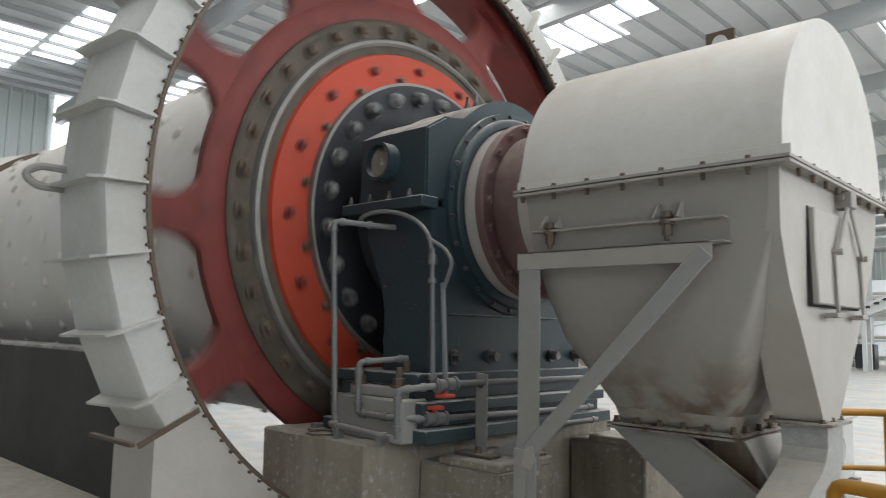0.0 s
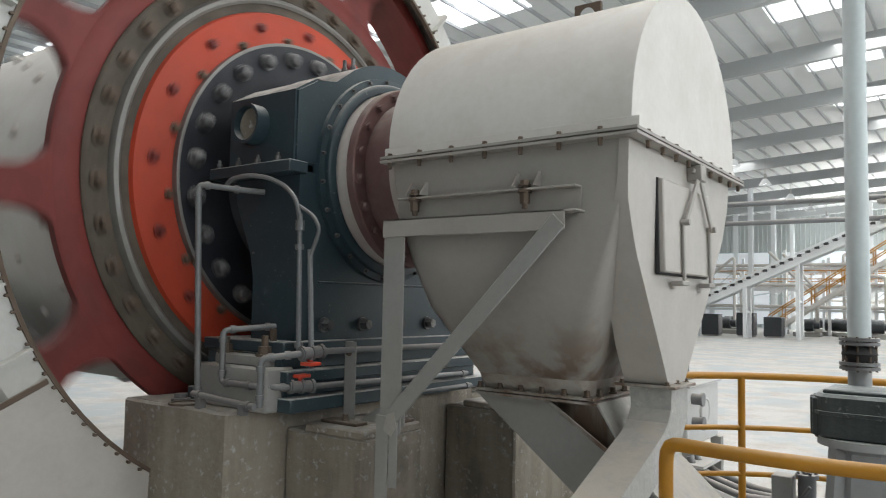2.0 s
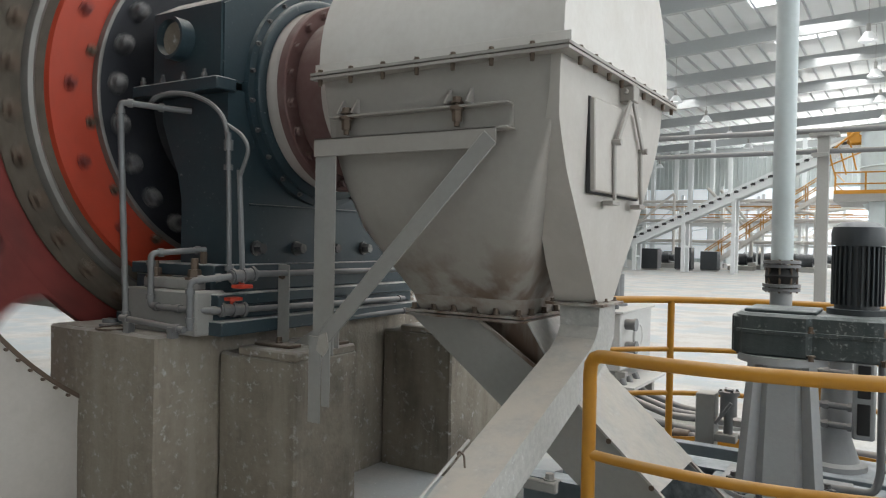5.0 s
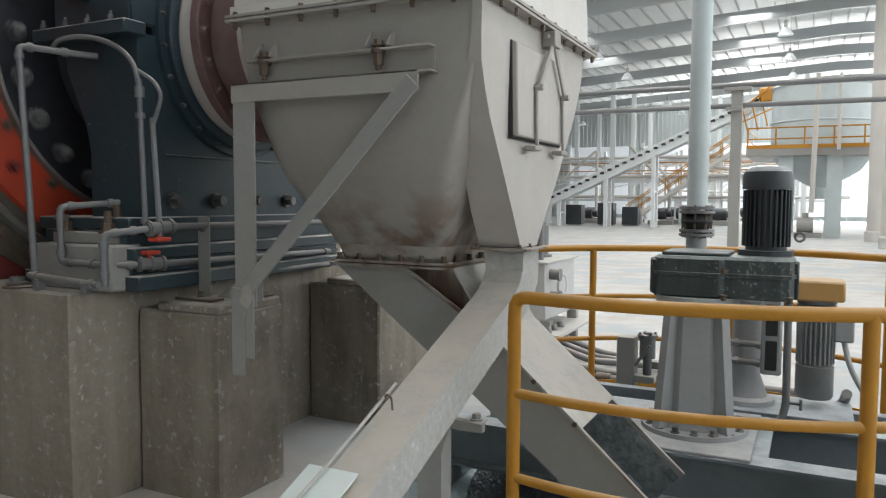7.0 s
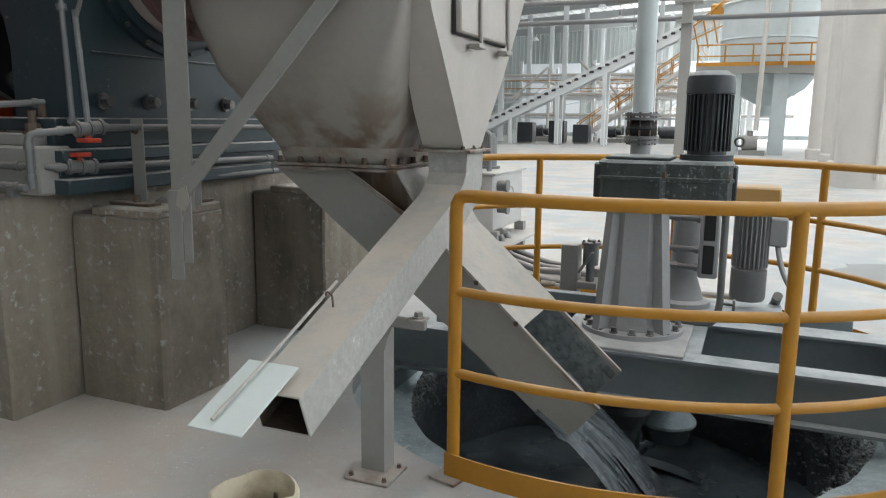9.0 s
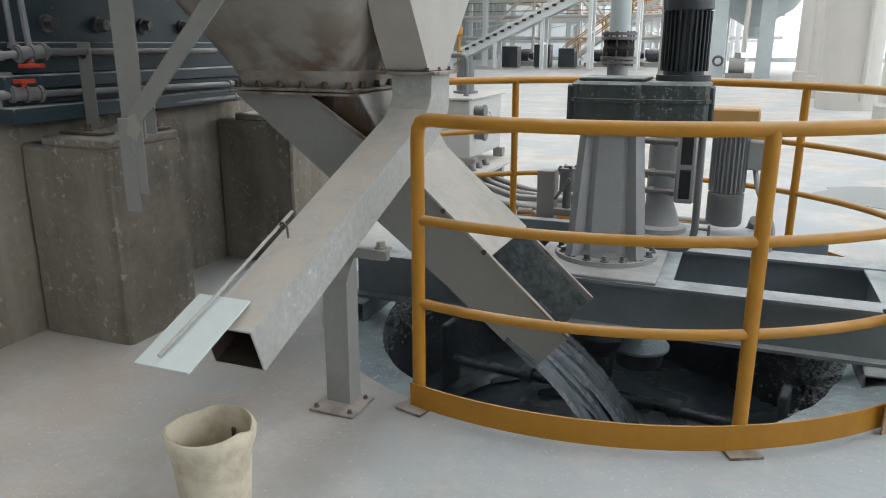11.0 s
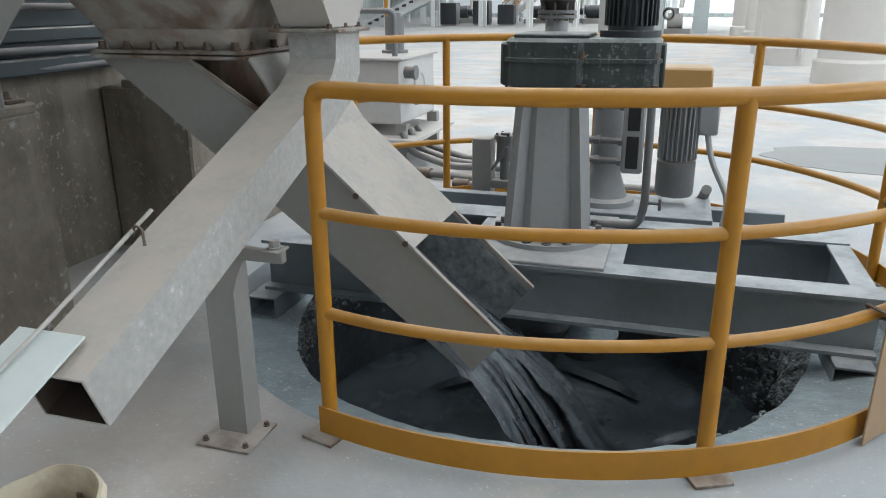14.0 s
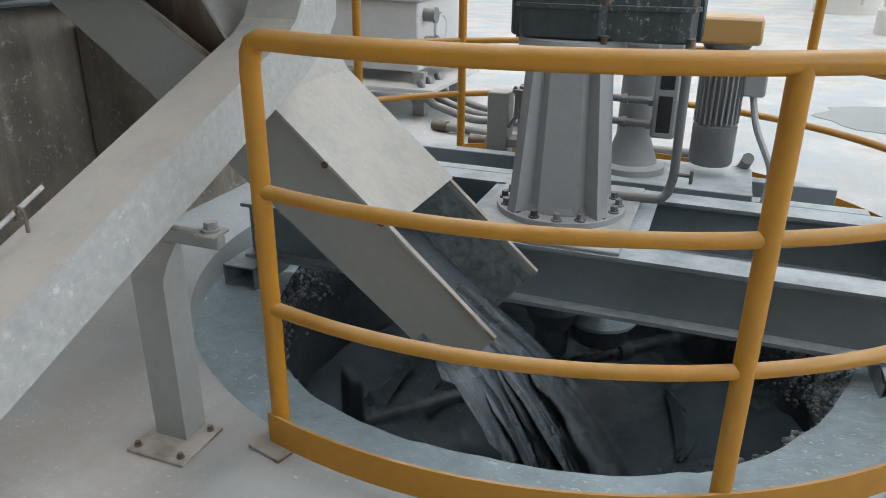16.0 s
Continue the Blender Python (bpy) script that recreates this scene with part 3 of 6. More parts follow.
def silos():
    """Tall pale cylinders along the hall's side."""
    t = thing("tall_column", "tall round pale rendered column standing on the floor", "column", "round columns", (3.25, 15.0, 0))
    bm = B()
    lathe(bm, [(0, 0.01), (0, 0.62), (0.35, 0.62), (0.4, 0.56), (8.8, 0.56), (8.8, 0.01)], 36, "z")
    part("shaft", bm, "silo", t)
    bm = B()
    tube(bm, [(0.2, -0.62, 0.2), (0.2, -0.62, 8.0)], 0.045, 8)
    part("riser_pipe", bm, "silo", t)
    for x, y in ((3.85, 11.2), (3.45, 18.6), (3.55, 23.3), (3.4, 27.8)):
        copy_thing(t, pose(x, y, 0, 0, 0, 40 * y))


def pipe_run():
    t = thing("overhead_pipes", "two dark horizontal pipes on a steel post", "pipes")
    for z, r in ((3.24, 0.045), (2.93, 0.04)):
        bm = B()
        tube(bm, [(-8.0, 9, z + 0.02), (11.8, 9, z - 0.04)], r, 10)
        part("pipe", bm, "pipe", t)
    bm = B()
    box(bm, -0.09, 0.07, 8.9, 9.06, 0, 3.14, 0.006)
    part("post", bm, "grey_paint", t)
    for b0 in ((-0.2, 0.2, 8.84, 9.12, 3.14, 3.19), (-0.16, 0.07, 8.8, 8.9, 2.84, 2.89)):
        part("bracket", box(B(), *b0, 0.004), "grey_paint", t)
    return t


def far_clutter():
    """Machines and pipe racks far down the hall."""
    rng = random.Random(5)
    for k in range(14):
        x, y = rng.uniform(-13, -3), rng.uniform(43, 56)
        t = thing("far_pump_set", "small grey pump set with pipes on the far floor", "pump", "far pump sets", (x, y, 0))
        bm = B()
        box(bm, -0.7, 0.7, -0.4, 0.4, 0, 0.25)
        part("base", bm, "grey_paint", t)
        bm = B()
        rod(bm, (-0.5, 0, 0.65), (0.3, 0, 0.65), 0.35)
        rod(bm, (0.3, 0, 0.65), (0.6, 0, 0.65), 0.2)
        part("body", bm, "motor", t)
        bm = B()
        tube(bm, [(0.5, 0, 0.8), (0.5, 0, rng.uniform(2, 5)), (0.5 + rng.uniform(-4, 4), 0, rng.uniform(2, 5))], 0.09, 8, 0.2)
        part("pipe", bm, "silo", t)
    for x0, y, n in ((-16, 45, 6), (-13, 50, 5), (-7, 47, 4)):
        t = thing("pipe_rack", "pale steel pipe rack with thin pipes on the far floor", "pipe rack", "far pipe racks", (x0, y, 0))
        for k in range(n):
            bm = B()
            box(bm, 2.4 * k - 0.08, 2.4 * k + 0.08, -0.08, 0.08, 0, 4.6 + 0.5 * (k % 2), 0)
            bar(bm, (2.4 * k, 0, 2.2), (2.4 * k + 2.3, 0, 4.2 if k % 2 else 2.6), 0.07, 0.07, bev=0)
            part("post", bm, "steel_white", t, smooth=0)
        for z in (1.4, 2.7, 3.9):
            bm = B()
            box(bm, -0.3, 2.4 * n, -0.1, 0.1, z, z + 0.14, 0)
            part("beam", bm, "steel_white", t, smooth=0)
            part("pipe", rod(B(), (-0.5, -0.2, z + 0.28), (2.4 * n + 0.4, -0.2, z + 0.28), 0.1, n=8), "silo", t)
        bm = B()
        for h in (0.5, 1.0):
            tube(bm, [(-0.3, -0.3, 2.84 + h), (2.4 * n, -0.3, 2.84 + h)], 0.03, 6)
        part("handrail", bm, "yellow", t, "yellow handrail")
    for k, (x, y, h) in enumerate(((-9.6, 39.3, 1.3), (-8.2, 39.3, 1.1), (-11.2, 38.4, 1.2))):
        t = thing("floor_cabinet", "dark grey machine cabinet on the far floor", "cabinet", "far cabinets", (x, y, 0))
        bm = B()
        box(bm, -0.45, 0.45, -0.4, 0.4, 0.08, h, 0.02)
        part("body", bm, "motor", t)
        bm = B()
        box(bm, -0.4, 0.4, -0.35, 0.35, 0, 0.08)
        part("plinth", bm, "grey_paint", t)


# ---- the mill ----
def ang(r, deg, x):
    """A point of the mill at a radius and an angle: 0 towards the walkway, 90 up."""
    return Vector((x, -r * math.cos(radians(deg)), r * math.sin(radians(deg))))


GEAR_N, GEAR_PHASE = 12, 26.0


def ball_mill():
    t = thing("ball_mill", "large turning ball mill with red girth gear and orange cover", "ball mill", at=(0, AY, AZ))
    bm = B()
    lathe(bm, [(-2.78, 1.30), (-2.95, 1.30), (-2.95, 1.34), (-9.6, 1.34), (-9.6, 1.5), (-9.7, 1.5), (-9.7, 0.6), (-11, 0.5)], 72)
    shell = part("shell", bm, "cream", t, "cream painted dusty drum shell")
    bm = B()
    for i in range(22):
        for k in range(16):
            x = -3.25 - 0.4 * k
            p = ang(1.335, i * 360 / 22 + (8 if k % 2 else 0), x)
            rod(bm, p, p * 1.0 + ang(0.035, i * 360 / 22 + (8 if k % 2 else 0), 0), 0.035, 0.025, 6)
    tagged(part("liner_bolts", bm, "cream", shell), kind="stuff")
    for x in (-8.7,):
        bm = B()
        lathe(bm, [(x - 0.07, 1.34), (x - 0.07, 1.40), (x + 0.07, 1.40), (x + 0.07, 1.34)], 72)
        part("shell_flange", bm, "bolt_rust", shell, "rust-brown bolted joint band")
    # girth gear: hub ring, arms, toothed rim
    bm = B()
    lathe(bm, [(-2.84, 1.34), (-2.715, 1.34), (-2.70, 1.36), (-2.70, 1.53), (-2.715, 1.55), (-2.77, 1.55), (-2.79, 1.53), (-2.84, 1.33)], 96)
    gear = part("gear_hub", bm, "red", t, "dark red painted gear hub ring")
    for i in range(GEAR_N):
        a = GEAR_PHASE + i * 360 / GEAR_N
        bm = B()
        side = [(1.51, 10.0), (1.545, 7.4), (1.58, 5.6), (1.63, 4.3), (1.70, 3.5), (1.78, 3.3), (1.84, 3.8), (1.89, 5.4), (1.94, 8.5)]
        front = [ang(r, a + w, -2.705) for r, w in side] + [ang(r, a - w, -2.705) for r, w in side[::-1]]
        back = [p + Vector((-0.09, 0, 0)) for p in front]
        ring_loft(bm, [front, back])
        part("gear_arm", bm, "red", t)
    bm = B()
    lathe(bm, [(-2.64, 1.90), (-2.64, 2.0), (-2.98, 2.0), (-2.98, 1.90), (-2.64, 1.90)], 120)
    part("gear_rim", bm, "red", t)
    bm = B()
    teeth = 180
    for i in range(teeth):
        a = i * 360 / teeth
        front = [ang(1.99, a - 0.55, -2.65), ang(2.045, a - 0.3, -2.65), ang(2.045, a + 0.3, -2.65), ang(1.99, a + 0.55, -2.65)]
        ring_loft(bm, [front, [p + Vector((-0.31, 0, 0)) for p in front]])
    tagged(part("gear_teeth", bm, "grimy", t, smooth=0), kind="stuff")
    # end cover: bolted flange, worn lip, orange cone, black trunnion flange
    bm = B()
    lathe(bm, [(-2.80, 1.40), (-2.69, 1.40), (-2.675, 1.385), (-2.672, 1.36), (-2.672, 1.22)], 96)
    flange = part("bolted_flange", bm, "grimy", t, "greasy dark steel bolting flange")
    for i in range(36):
        bm = B()
        d = Vector((1, 0, 0))
        p = ang(1.322, 7.5 + i * 10, -2.672)
        rod(bm, p, p + d * 0.02, 0.048, n=10)
        rod(bm, p + d * 0.02, p + d * 0.055, 0.033, 0.03, n=6)
        part("flange_bolt", bm, "bolt_rust", flange)
    bm = B()
    lathe(bm, [(-2.68, 1.268), (-2.655, 1.262), (-2.635, 1.25), (-2.628, 1.228), (-2.64, 1.212)], 96)
    part("worn_lip", bm, "worn_steel", t, "pale worn steel lip")
    bm = B()
    lathe(bm, [(-2.645, 1.22), (-2.65, 1.205), (-2.65, 1.15), (-2.64, 1.138)], 96)
    part("seal_band", bm, "grimy", t)
    bm = B()
    lathe(bm, [(-2.65, 1.16), (-2.625, 1.148), (-2.575, 0.94), (-2.57, 0.86)], 96)
    cover = part("end_cover", bm, "orange", t, "orange-red painted conical end cover")
    for i in range(16):
        bm = B()
        hexbolt(bm, ang(1.05, 20 + i * 22.5, -2.602), (1, 0, 0.0), 0.026, 0.04)
        part("cover_bolt", bm, "red", cover)
    for i in range(16):
        bm = B()
        hexbolt(bm, ang(0.965, 31 + i * 22.5, -2.582), (1, 0, 0.0), 0.022, 0.035)
        part("rim_bolt", bm, "bolt_rust", cover)
    bm = B()
    lathe(bm, [(-2.58, 0.935), (-2.545, 0.932), (-2.53, 0.925), (-2.53, 0.60), (-2.42, 0.52), (-1.74, 0.48)], 96)
    trunnion = part("trunnion_flange", bm, "black", t, "black painted trunnion flange with dusty bolts")
    bm = B()
    lathe(bm, [(-2.575, 0.936), (-2.575, 0.944), (-2.532, 0.944), (-2.529, 0.936), (-2.531, 0.922)], 96)
    part("flange_edge", bm, "worn_steel", trunnion, "worn pale edge of the black flange")
    for i in range(24):
        bm = B()
        p = ang(0.835, 7 + i * 15, -2.53)
        rod(bm, p, p + Vector((0.025, 0, 0)), 0.052, n=14)
        rod(bm, p + Vector((0.025, 0, 0)), p + Vector((0.055, 0, 0)), 0.042, 0.037, n=12)
        rod(bm, p + Vector((0.055, 0, 0)), p + Vector((0.072, 0, 0)), 0.037, 0.016, n=12)
        part("trunnion_bolt", bm, "bolt_dark", trunnion)
    # neck towards the trommel
    bm = B()
    lathe(bm, [(-1.84, 0.505), (-1.655, 0.505), (-1.65, 0.49)], 72)
    part("neck", bm, "neck", t, "pale machined trunnion neck")
    bm = B()
    lathe(bm, [(-1.66, 0.48), (-1.66, 0.515), (-1.615, 0.515), (-1.608, 0.508), (-1.608, 0.43), (-1.57, 0.425)], 72)
    ring = part("neck_flange", bm, "maroon", t, "maroon primed bolting flange")
    for i in range(20):
        bm = B()
        hexbolt(bm, ang(0.475, i * 18, -1.608), (1, 0, 0), 0.02, 0.03)
        part("neck_bolt", bm, "maroon", ring)
    bm = B()
    lathe(bm, [(-1.60, 0.435), (-1.42, 0.435)], 72)
    part("spout_collar", bm, "maroon", t)
    bm = B()
    lathe(bm, [(-1.43, 0.44), (-1.30, 0.44), (-1.30, 0.46), (-1.24, 0.46), (-1.24, 0.42), (-0.9, 0.42)], 72)
    part("feed_spout", bm, "neck", t)
    return t


GUARD_N, GUARD_PHASE = 38, -1.0


def gear_guard():
    """A box-section cover round the girth gear, in bolted segments, on two legs."""
    t = thing("girth_gear_guard", "white segmented steel guard round the girth gear", "gear guard")
    c = Vector((0, AY, AZ))
    step = 360 / GUARD_N
    for i in range(GUARD_N):
        a0, a1 = GUARD_PHASE + i * step, GUARD_PHASE + (i + 1) * step
        bm = B()
        prof = [(-2.50, 1.93), (-2.50, 2.13), (-2.53, 2.15), (-2.94, 2.17), (-2.94, 1.95), (-2.93, 1.95), (-2.93, 2.15), (-2.54, 2.13), (-2.51, 2.12), (-2.51, 1.93)]
        ring_loft(bm, [[c + ang(r, a0, x) for x, r in prof], [c + ang(r, a1, x) for x, r in prof]])
        part("segment", bm, "guard", t)
        if 212 < (a0 + 360) % 360 < 328:
            continue
        bm = B()
        prof = [(-2.44, 1.95), (-2.44, 2.16), (-2.49, 2.215), (-2.98, 2.24), (-2.98, 2.0), (-2.9, 2.12), (-2.52, 2.1), (-2.50, 1.95)]
        ring_loft(bm, [[c + ang(r, a0 - 0.18, x) for x, r in prof], [c + ang(r, a0 + 0.18, x) for x, r in prof]])
        part("joint_rib", bm, "guard", t)
    bm = B()
    for i in range(150):
        p = c + ang(1.945, i * 2.4, -2.495)
        rod(bm, p, p + Vector((0.02, 0, 0)), 0.009, n=5)
    tagged(part("edge_bolts", bm, "bolt_rust", t), kind="stuff")
    bm = B()
    lathe(bm, [(-2.515, 1.915), (-2.485, 1.915), (-2.485, 1.935), (-2.515, 1.935), (-2.515, 1.915)], 120, at=c)
    part("edge_strip", bm, "bolt_rust", t, "rusty bolted edge strip")
    for s in (-1, 1):
        bm = B()
        curve = [(AY + s * 1.935 * math.cos(radians(a)), AZ - 1.935 * math.sin(radians(a))) for a in range(34, 70, 3)]
        prism(bm, [(AY + s * 1.82, 0.0), (AY + s * 1.82, 1.05)] + curve + [(curve[-1][0], 0.0)], "x", -2.93, -2.494)
        part("leg", bm, "hopper_end", t, "dusty cream guard leg", smooth=0)
        bm = B()
        bar(bm, (-2.49, AY + s * 1.90, 1.02), (-2.49, AY + s * 1.60, 1.17), 0.012, 0.03)
        bar(bm, (-2.94, AY + s * 1.93, 1.03), (-2.48, AY + s * 1.93, 1.03), 0.03, 0.02)
        part("leg_joint", bm, "bolt_rust", t)
    bm = B()
    e = c + ang(2.19, 0.0, -2.9)
    tube(bm, [e + Vector((0, 0.06, 0.05)), e + Vector((0, -0.1, 0.05)), e + Vector((0, -0.16, 0.0)), e + Vector((0, -0.1, -0.05)), e + Vector((0, 0.06, -0.05))], 0.02, 8, 0.04)
    part("lifting_eye", bm, "grey_paint", t)
    return t


def bearing():
    """The trunnion bearing: sole plate, lower housing, split flange and cap."""
    t = thing("bearing_housing", "dark teal trunnion bearing housing with dusty top", "bearing housing")
    xa, xb = -2.34, -1.80
    yc = AY
    # cap: upright cheeks, sloping shoulders and a rounded crown
    prof = [(yc - 0.75, 2.28), (yc - 0.75, 2.665), (yc - 0.60, 2.755)]
    for k in range(13):
        a = 138 - 96 * k / 12
        prof.append((yc + 0.62 * math.cos(radians(a)), 2.335 + 0.63 * math.sin(radians(a))))
    prof += [(yc + 0.60, 2.755), (yc + 0.75, 2.665), (yc + 0.75, 2.28)]
    bm = B()
    prism(bm, prof, "x", xa, xb)
    bmesh.ops.bevel(bm, geom=[e for e in bm.edges if abs(e.verts[0].co.x - e.verts[1].co.x) < 1e-5], offset=0.012, segments=2, affect="EDGES")
    cap = part("cap", bm, "teal", t)
    bm = B()
    prism(bm, [(-1.80, 1.34), (-1.80, 2.24), (-2.31, 2.24), (-2.30, 2.10), (-2.24, 1.96), (-2.17, 1.82), (-2.14, 1.68), (-2.14, 1.34)], "y", yc - 0.71, yc + 0.71)
    part("lower_housing", bm, "teal", t)
    bm = B()
    box(bm, -1.802, -1.79, yc - 0.56, yc + 0.56, 1.66, 1.672, 0.003)
    part("weld_seam", bm, "teal", t)
    for s in (-1, 1):
        bm = B()
        y0 = yc + s * 0.68
        box(bm, xa - 0.085, xb + 0.03, min(y0, y0 + s * 0.13), max(y0, y0 + s * 0.13), 2.222, 2.285, 0.006)
        part("split_flange", bm, "teal", t)
        for k in range(4):
            bm = B()
            hexbolt(bm, (xa - 0.04 + 0.16 * k, y0 + s * 0.095, 2.285), (0, 0, 1), 0.016, 0.03)
            rod(bm, (xa - 0.04 + 0.16 * k, y0 + s * 0.095, 2.31), (xa - 0.04 + 0.16 * k, y0 + s * 0.095, 2.335), 0.009, n=8)
            part("flange_bolt", bm, "bolt_dark", t)
    bm = B()
    lathe(bm, [(0.09, 0.108), (0.0, 0.108), (0.0, 0.092), (0.06, 0.09), (0.06, 0.001)], 28, "x")
    bm.transform(pose(-2.11, yc - 0.83, 2.505, 0, 0, 90))
    port = part("inspection_port", bm, "teal", cap)
    bm = B()
    rod(bm, (-2.11, yc - 0.79, 2.505), (-2.11, yc - 0.762, 2.505), 0.088, n=28)
    part("sight_glass", bm, "concrete", port, "dusty beige sight disc")
    bm = B()
    lathe(bm, [(xb - 0.02, 0.51), (xb + 0.06, 0.51), (xb + 0.065, 0.515), (xb + 0.065, 0.55), (xb + 0.055, 0.562), (xb + 0.03, 0.565), (xb + 0.025, 0.60), (xb - 0.02, 0.605)], 72, at=(0, AY, AZ))
    seal = part("seal_ring", bm, "teal", t)
    for k in range(24):
        bm = B()
        a = k * 15 + 7
        p = Vector((0, AY, AZ)) + ang(0.582, a, xb + 0.025)
        hexbolt(bm, p, (1, 0, 0), 0.011, 0.02)
        part("seal_bolt", bm, "bolt_dark", seal)
    # base with its ledges and foot bolts
    for k, (d, z0, z1) in enumerate(((0.05, 1.30, 1.36), (0.02, 1.22, 1.30), (0.10, 1.16, 1.22), (0.06, 1.09, 1.16), (0.14, 1.02, 1.09))):
        bm = B()
        box(bm, xa - d, xb + d, -0.96 - 0.3 * d, 0.68 + 0.3 * d, z0, z1, 0.006)
        part("sole_plate", bm, "teal", t)
    for y in (-0.66, -0.36, -0.06, 0.24, 0.5):
        bm = B()
        hexbolt(bm, (xb, y, 1.44), (1, 0, 0), 0.03, 0.06)
        part("side_bolt", bm, "bolt_dark", t)
    bm = B()
    box(bm, -2.27, -1.75, -1.08, -0.90, 1.02, 1.235, 0.01)
    box(bm, -2.20, -1.82, -1.04, -0.82, 1.235, 1.29, 0.006)
    part("foot", bm, "grey_paint", t, "dusty grey bearing foot")
    for x, y, h in ((-1.86, -1.0, 0.10), (-2.16, -1.0, 0.08), (-1.88, -0.93, 0.13), (-2.10, -0.93, 0.06)):
        bm = B()
        rod(bm, (x, y, 1.285), (x, y, 1.29 + h), 0.018, n=8)
        hexbolt(bm, (x, y, 1.285), (0, 0, 1), 0.034, 0.05)
        part("anchor_bolt", bm, "bolt_rust", t)
    bm = B()
    for x in (-2.05, -1.98):
        rod(bm, (x, -0.3, 2.95), (x, -0.3, 3.02), 0.012, n=8)
        hexbolt(bm, (x, -0.3, 2.945), (0, 0, 1), 0.018, 0.03)
    part("lifting_bolt", bm, "bolt_dark", cap)
    return t


def lube_pipes():
    t = thing("lubrication_pipes", "grey oil pipes with red-handled valves on the bearing base", "pipes")
    runs = [
        [(-2.18, -1.15, 1.06), (-2.25, -1.15, 2.16), (-2.09, -0.97, 2.14), (-2.05, -0.88, 2.14)],
        [(-1.95, -0.85, 1.43), (-2.06, -1.10, 1.41), (-2.06, -1.10, 1.15), (-1.80, -1.10, 1.15), (-1.70, -0.95, 1.14)],
        [(-1.72, -1.14, 1.06), (-1.72, -1.14, 1.29), (-1.62, -1.0, 1.31), (-1.60, -0.9, 1.32), (-1.60, 0.5, 1.31)],
        [(-2.18, -1.18, 1.09), (-1.72, -1.17, 1.065)],
        [(-1.70, -0.95, 1.14), (-1.66, 0.5, 1.12)],
        [(-1.70, -0.9, 1.05), (-1.66, 0.55, 1.04)],
        [(-1.69, -0.95, 2.0), (-1.69, -0.95, 1.88), (-1.67, -0.95, 1.30)],
    ]
    for k, r in enumerate(runs):
        bm = B()
        tube(bm, r, 0.016 if k not in (6,) else 0.012, 10, 0.03)
        run = part("pipe", bm, "pipe", t)
        for p, q in zip(r[:-1], r[1:]):
            p, q = Vector(p), Vector(q)
            if (q - p).length > 0.12:
                d = (q - p).normalized()
                part("collar", rod(B(), p + d * 0.035, p + d * 0.06, 0.022, n=10), "pipe", run)
                part("collar", rod(B(), q - d * 0.06, q - d * 0.035, 0.022, n=10), "pipe", run)
    bm = B()
    tube(bm, [(-2.20, -1.02, 2.16), (-2.15, -1.02, 2.20), (-2.05, -1.0, 2.215), (-1.93, -0.97, 2.20), (-1.81, -0.95, 2.15), (-1.72, -0.95, 2.07), (-1.69, -0.95, 1.95)], 0.012, 8, 0.06)
    tube(bm, [(-1.71, -0.94, 2.04), (-1.62, -0.93, 1.99), (-1.57, -0.93, 1.92), (-1.60, -0.93, 1.85), (-1.635, -0.93, 1.78)], 0.010, 8, 0.05)
    part("hose", bm, "pipe", t, "thin bent grey hose")
    bm = B()
    tube(bm, [(-1.635, -0.93, 1.82), (-1.60, -0.93, 1.28)], 0.013, 8)
    part("gauge_pipe", bm, "pipe", t)
    for z, va, vb in ((1.315, (-1.615, -0.99, 1.31), (-1.60, -0.87, 1.32)), (1.145, (-1.715, -0.97, 1.145), (-1.69, -0.84, 1.14))):
        va, vb = Vector(va), Vector(vb)
        bm = B()
        rod(bm, va, vb, 0.03, n=12)
        for f in (0.05, 0.5, 0.95):
            p = va.lerp(vb, f)
            rod(bm, p, p + (vb - va) * 0.12, 0.038, n=10)
        v = part("valve", bm, "pipe", t)
        bm = B()
        s, c = (-1 if z > 1.2 else 1), va.lerp(vb, 0.5)
        box(bm, c.x - 0.02, c.x + 0.05, c.y - 0.05, c.y + 0.03, z + s * 0.052 - 0.009, z + s * 0.052 + 0.009, 0.004)
        rod(bm, c, c + Vector((0, 0, s * 0.05)), 0.014, n=8)
        part("handle", bm, "valve_red", v, "red plastic valve handle")
    for x, y in ((-2.12, -1.175), (-1.80, -1.17)):
        bm = B()
        box(bm, x - 0.02, x + 0.02, y - 0.02, y + 0.02, 1.02, 1.075, 0.003)
        part("pipe_clip", bm, "pipe", t)
    return t


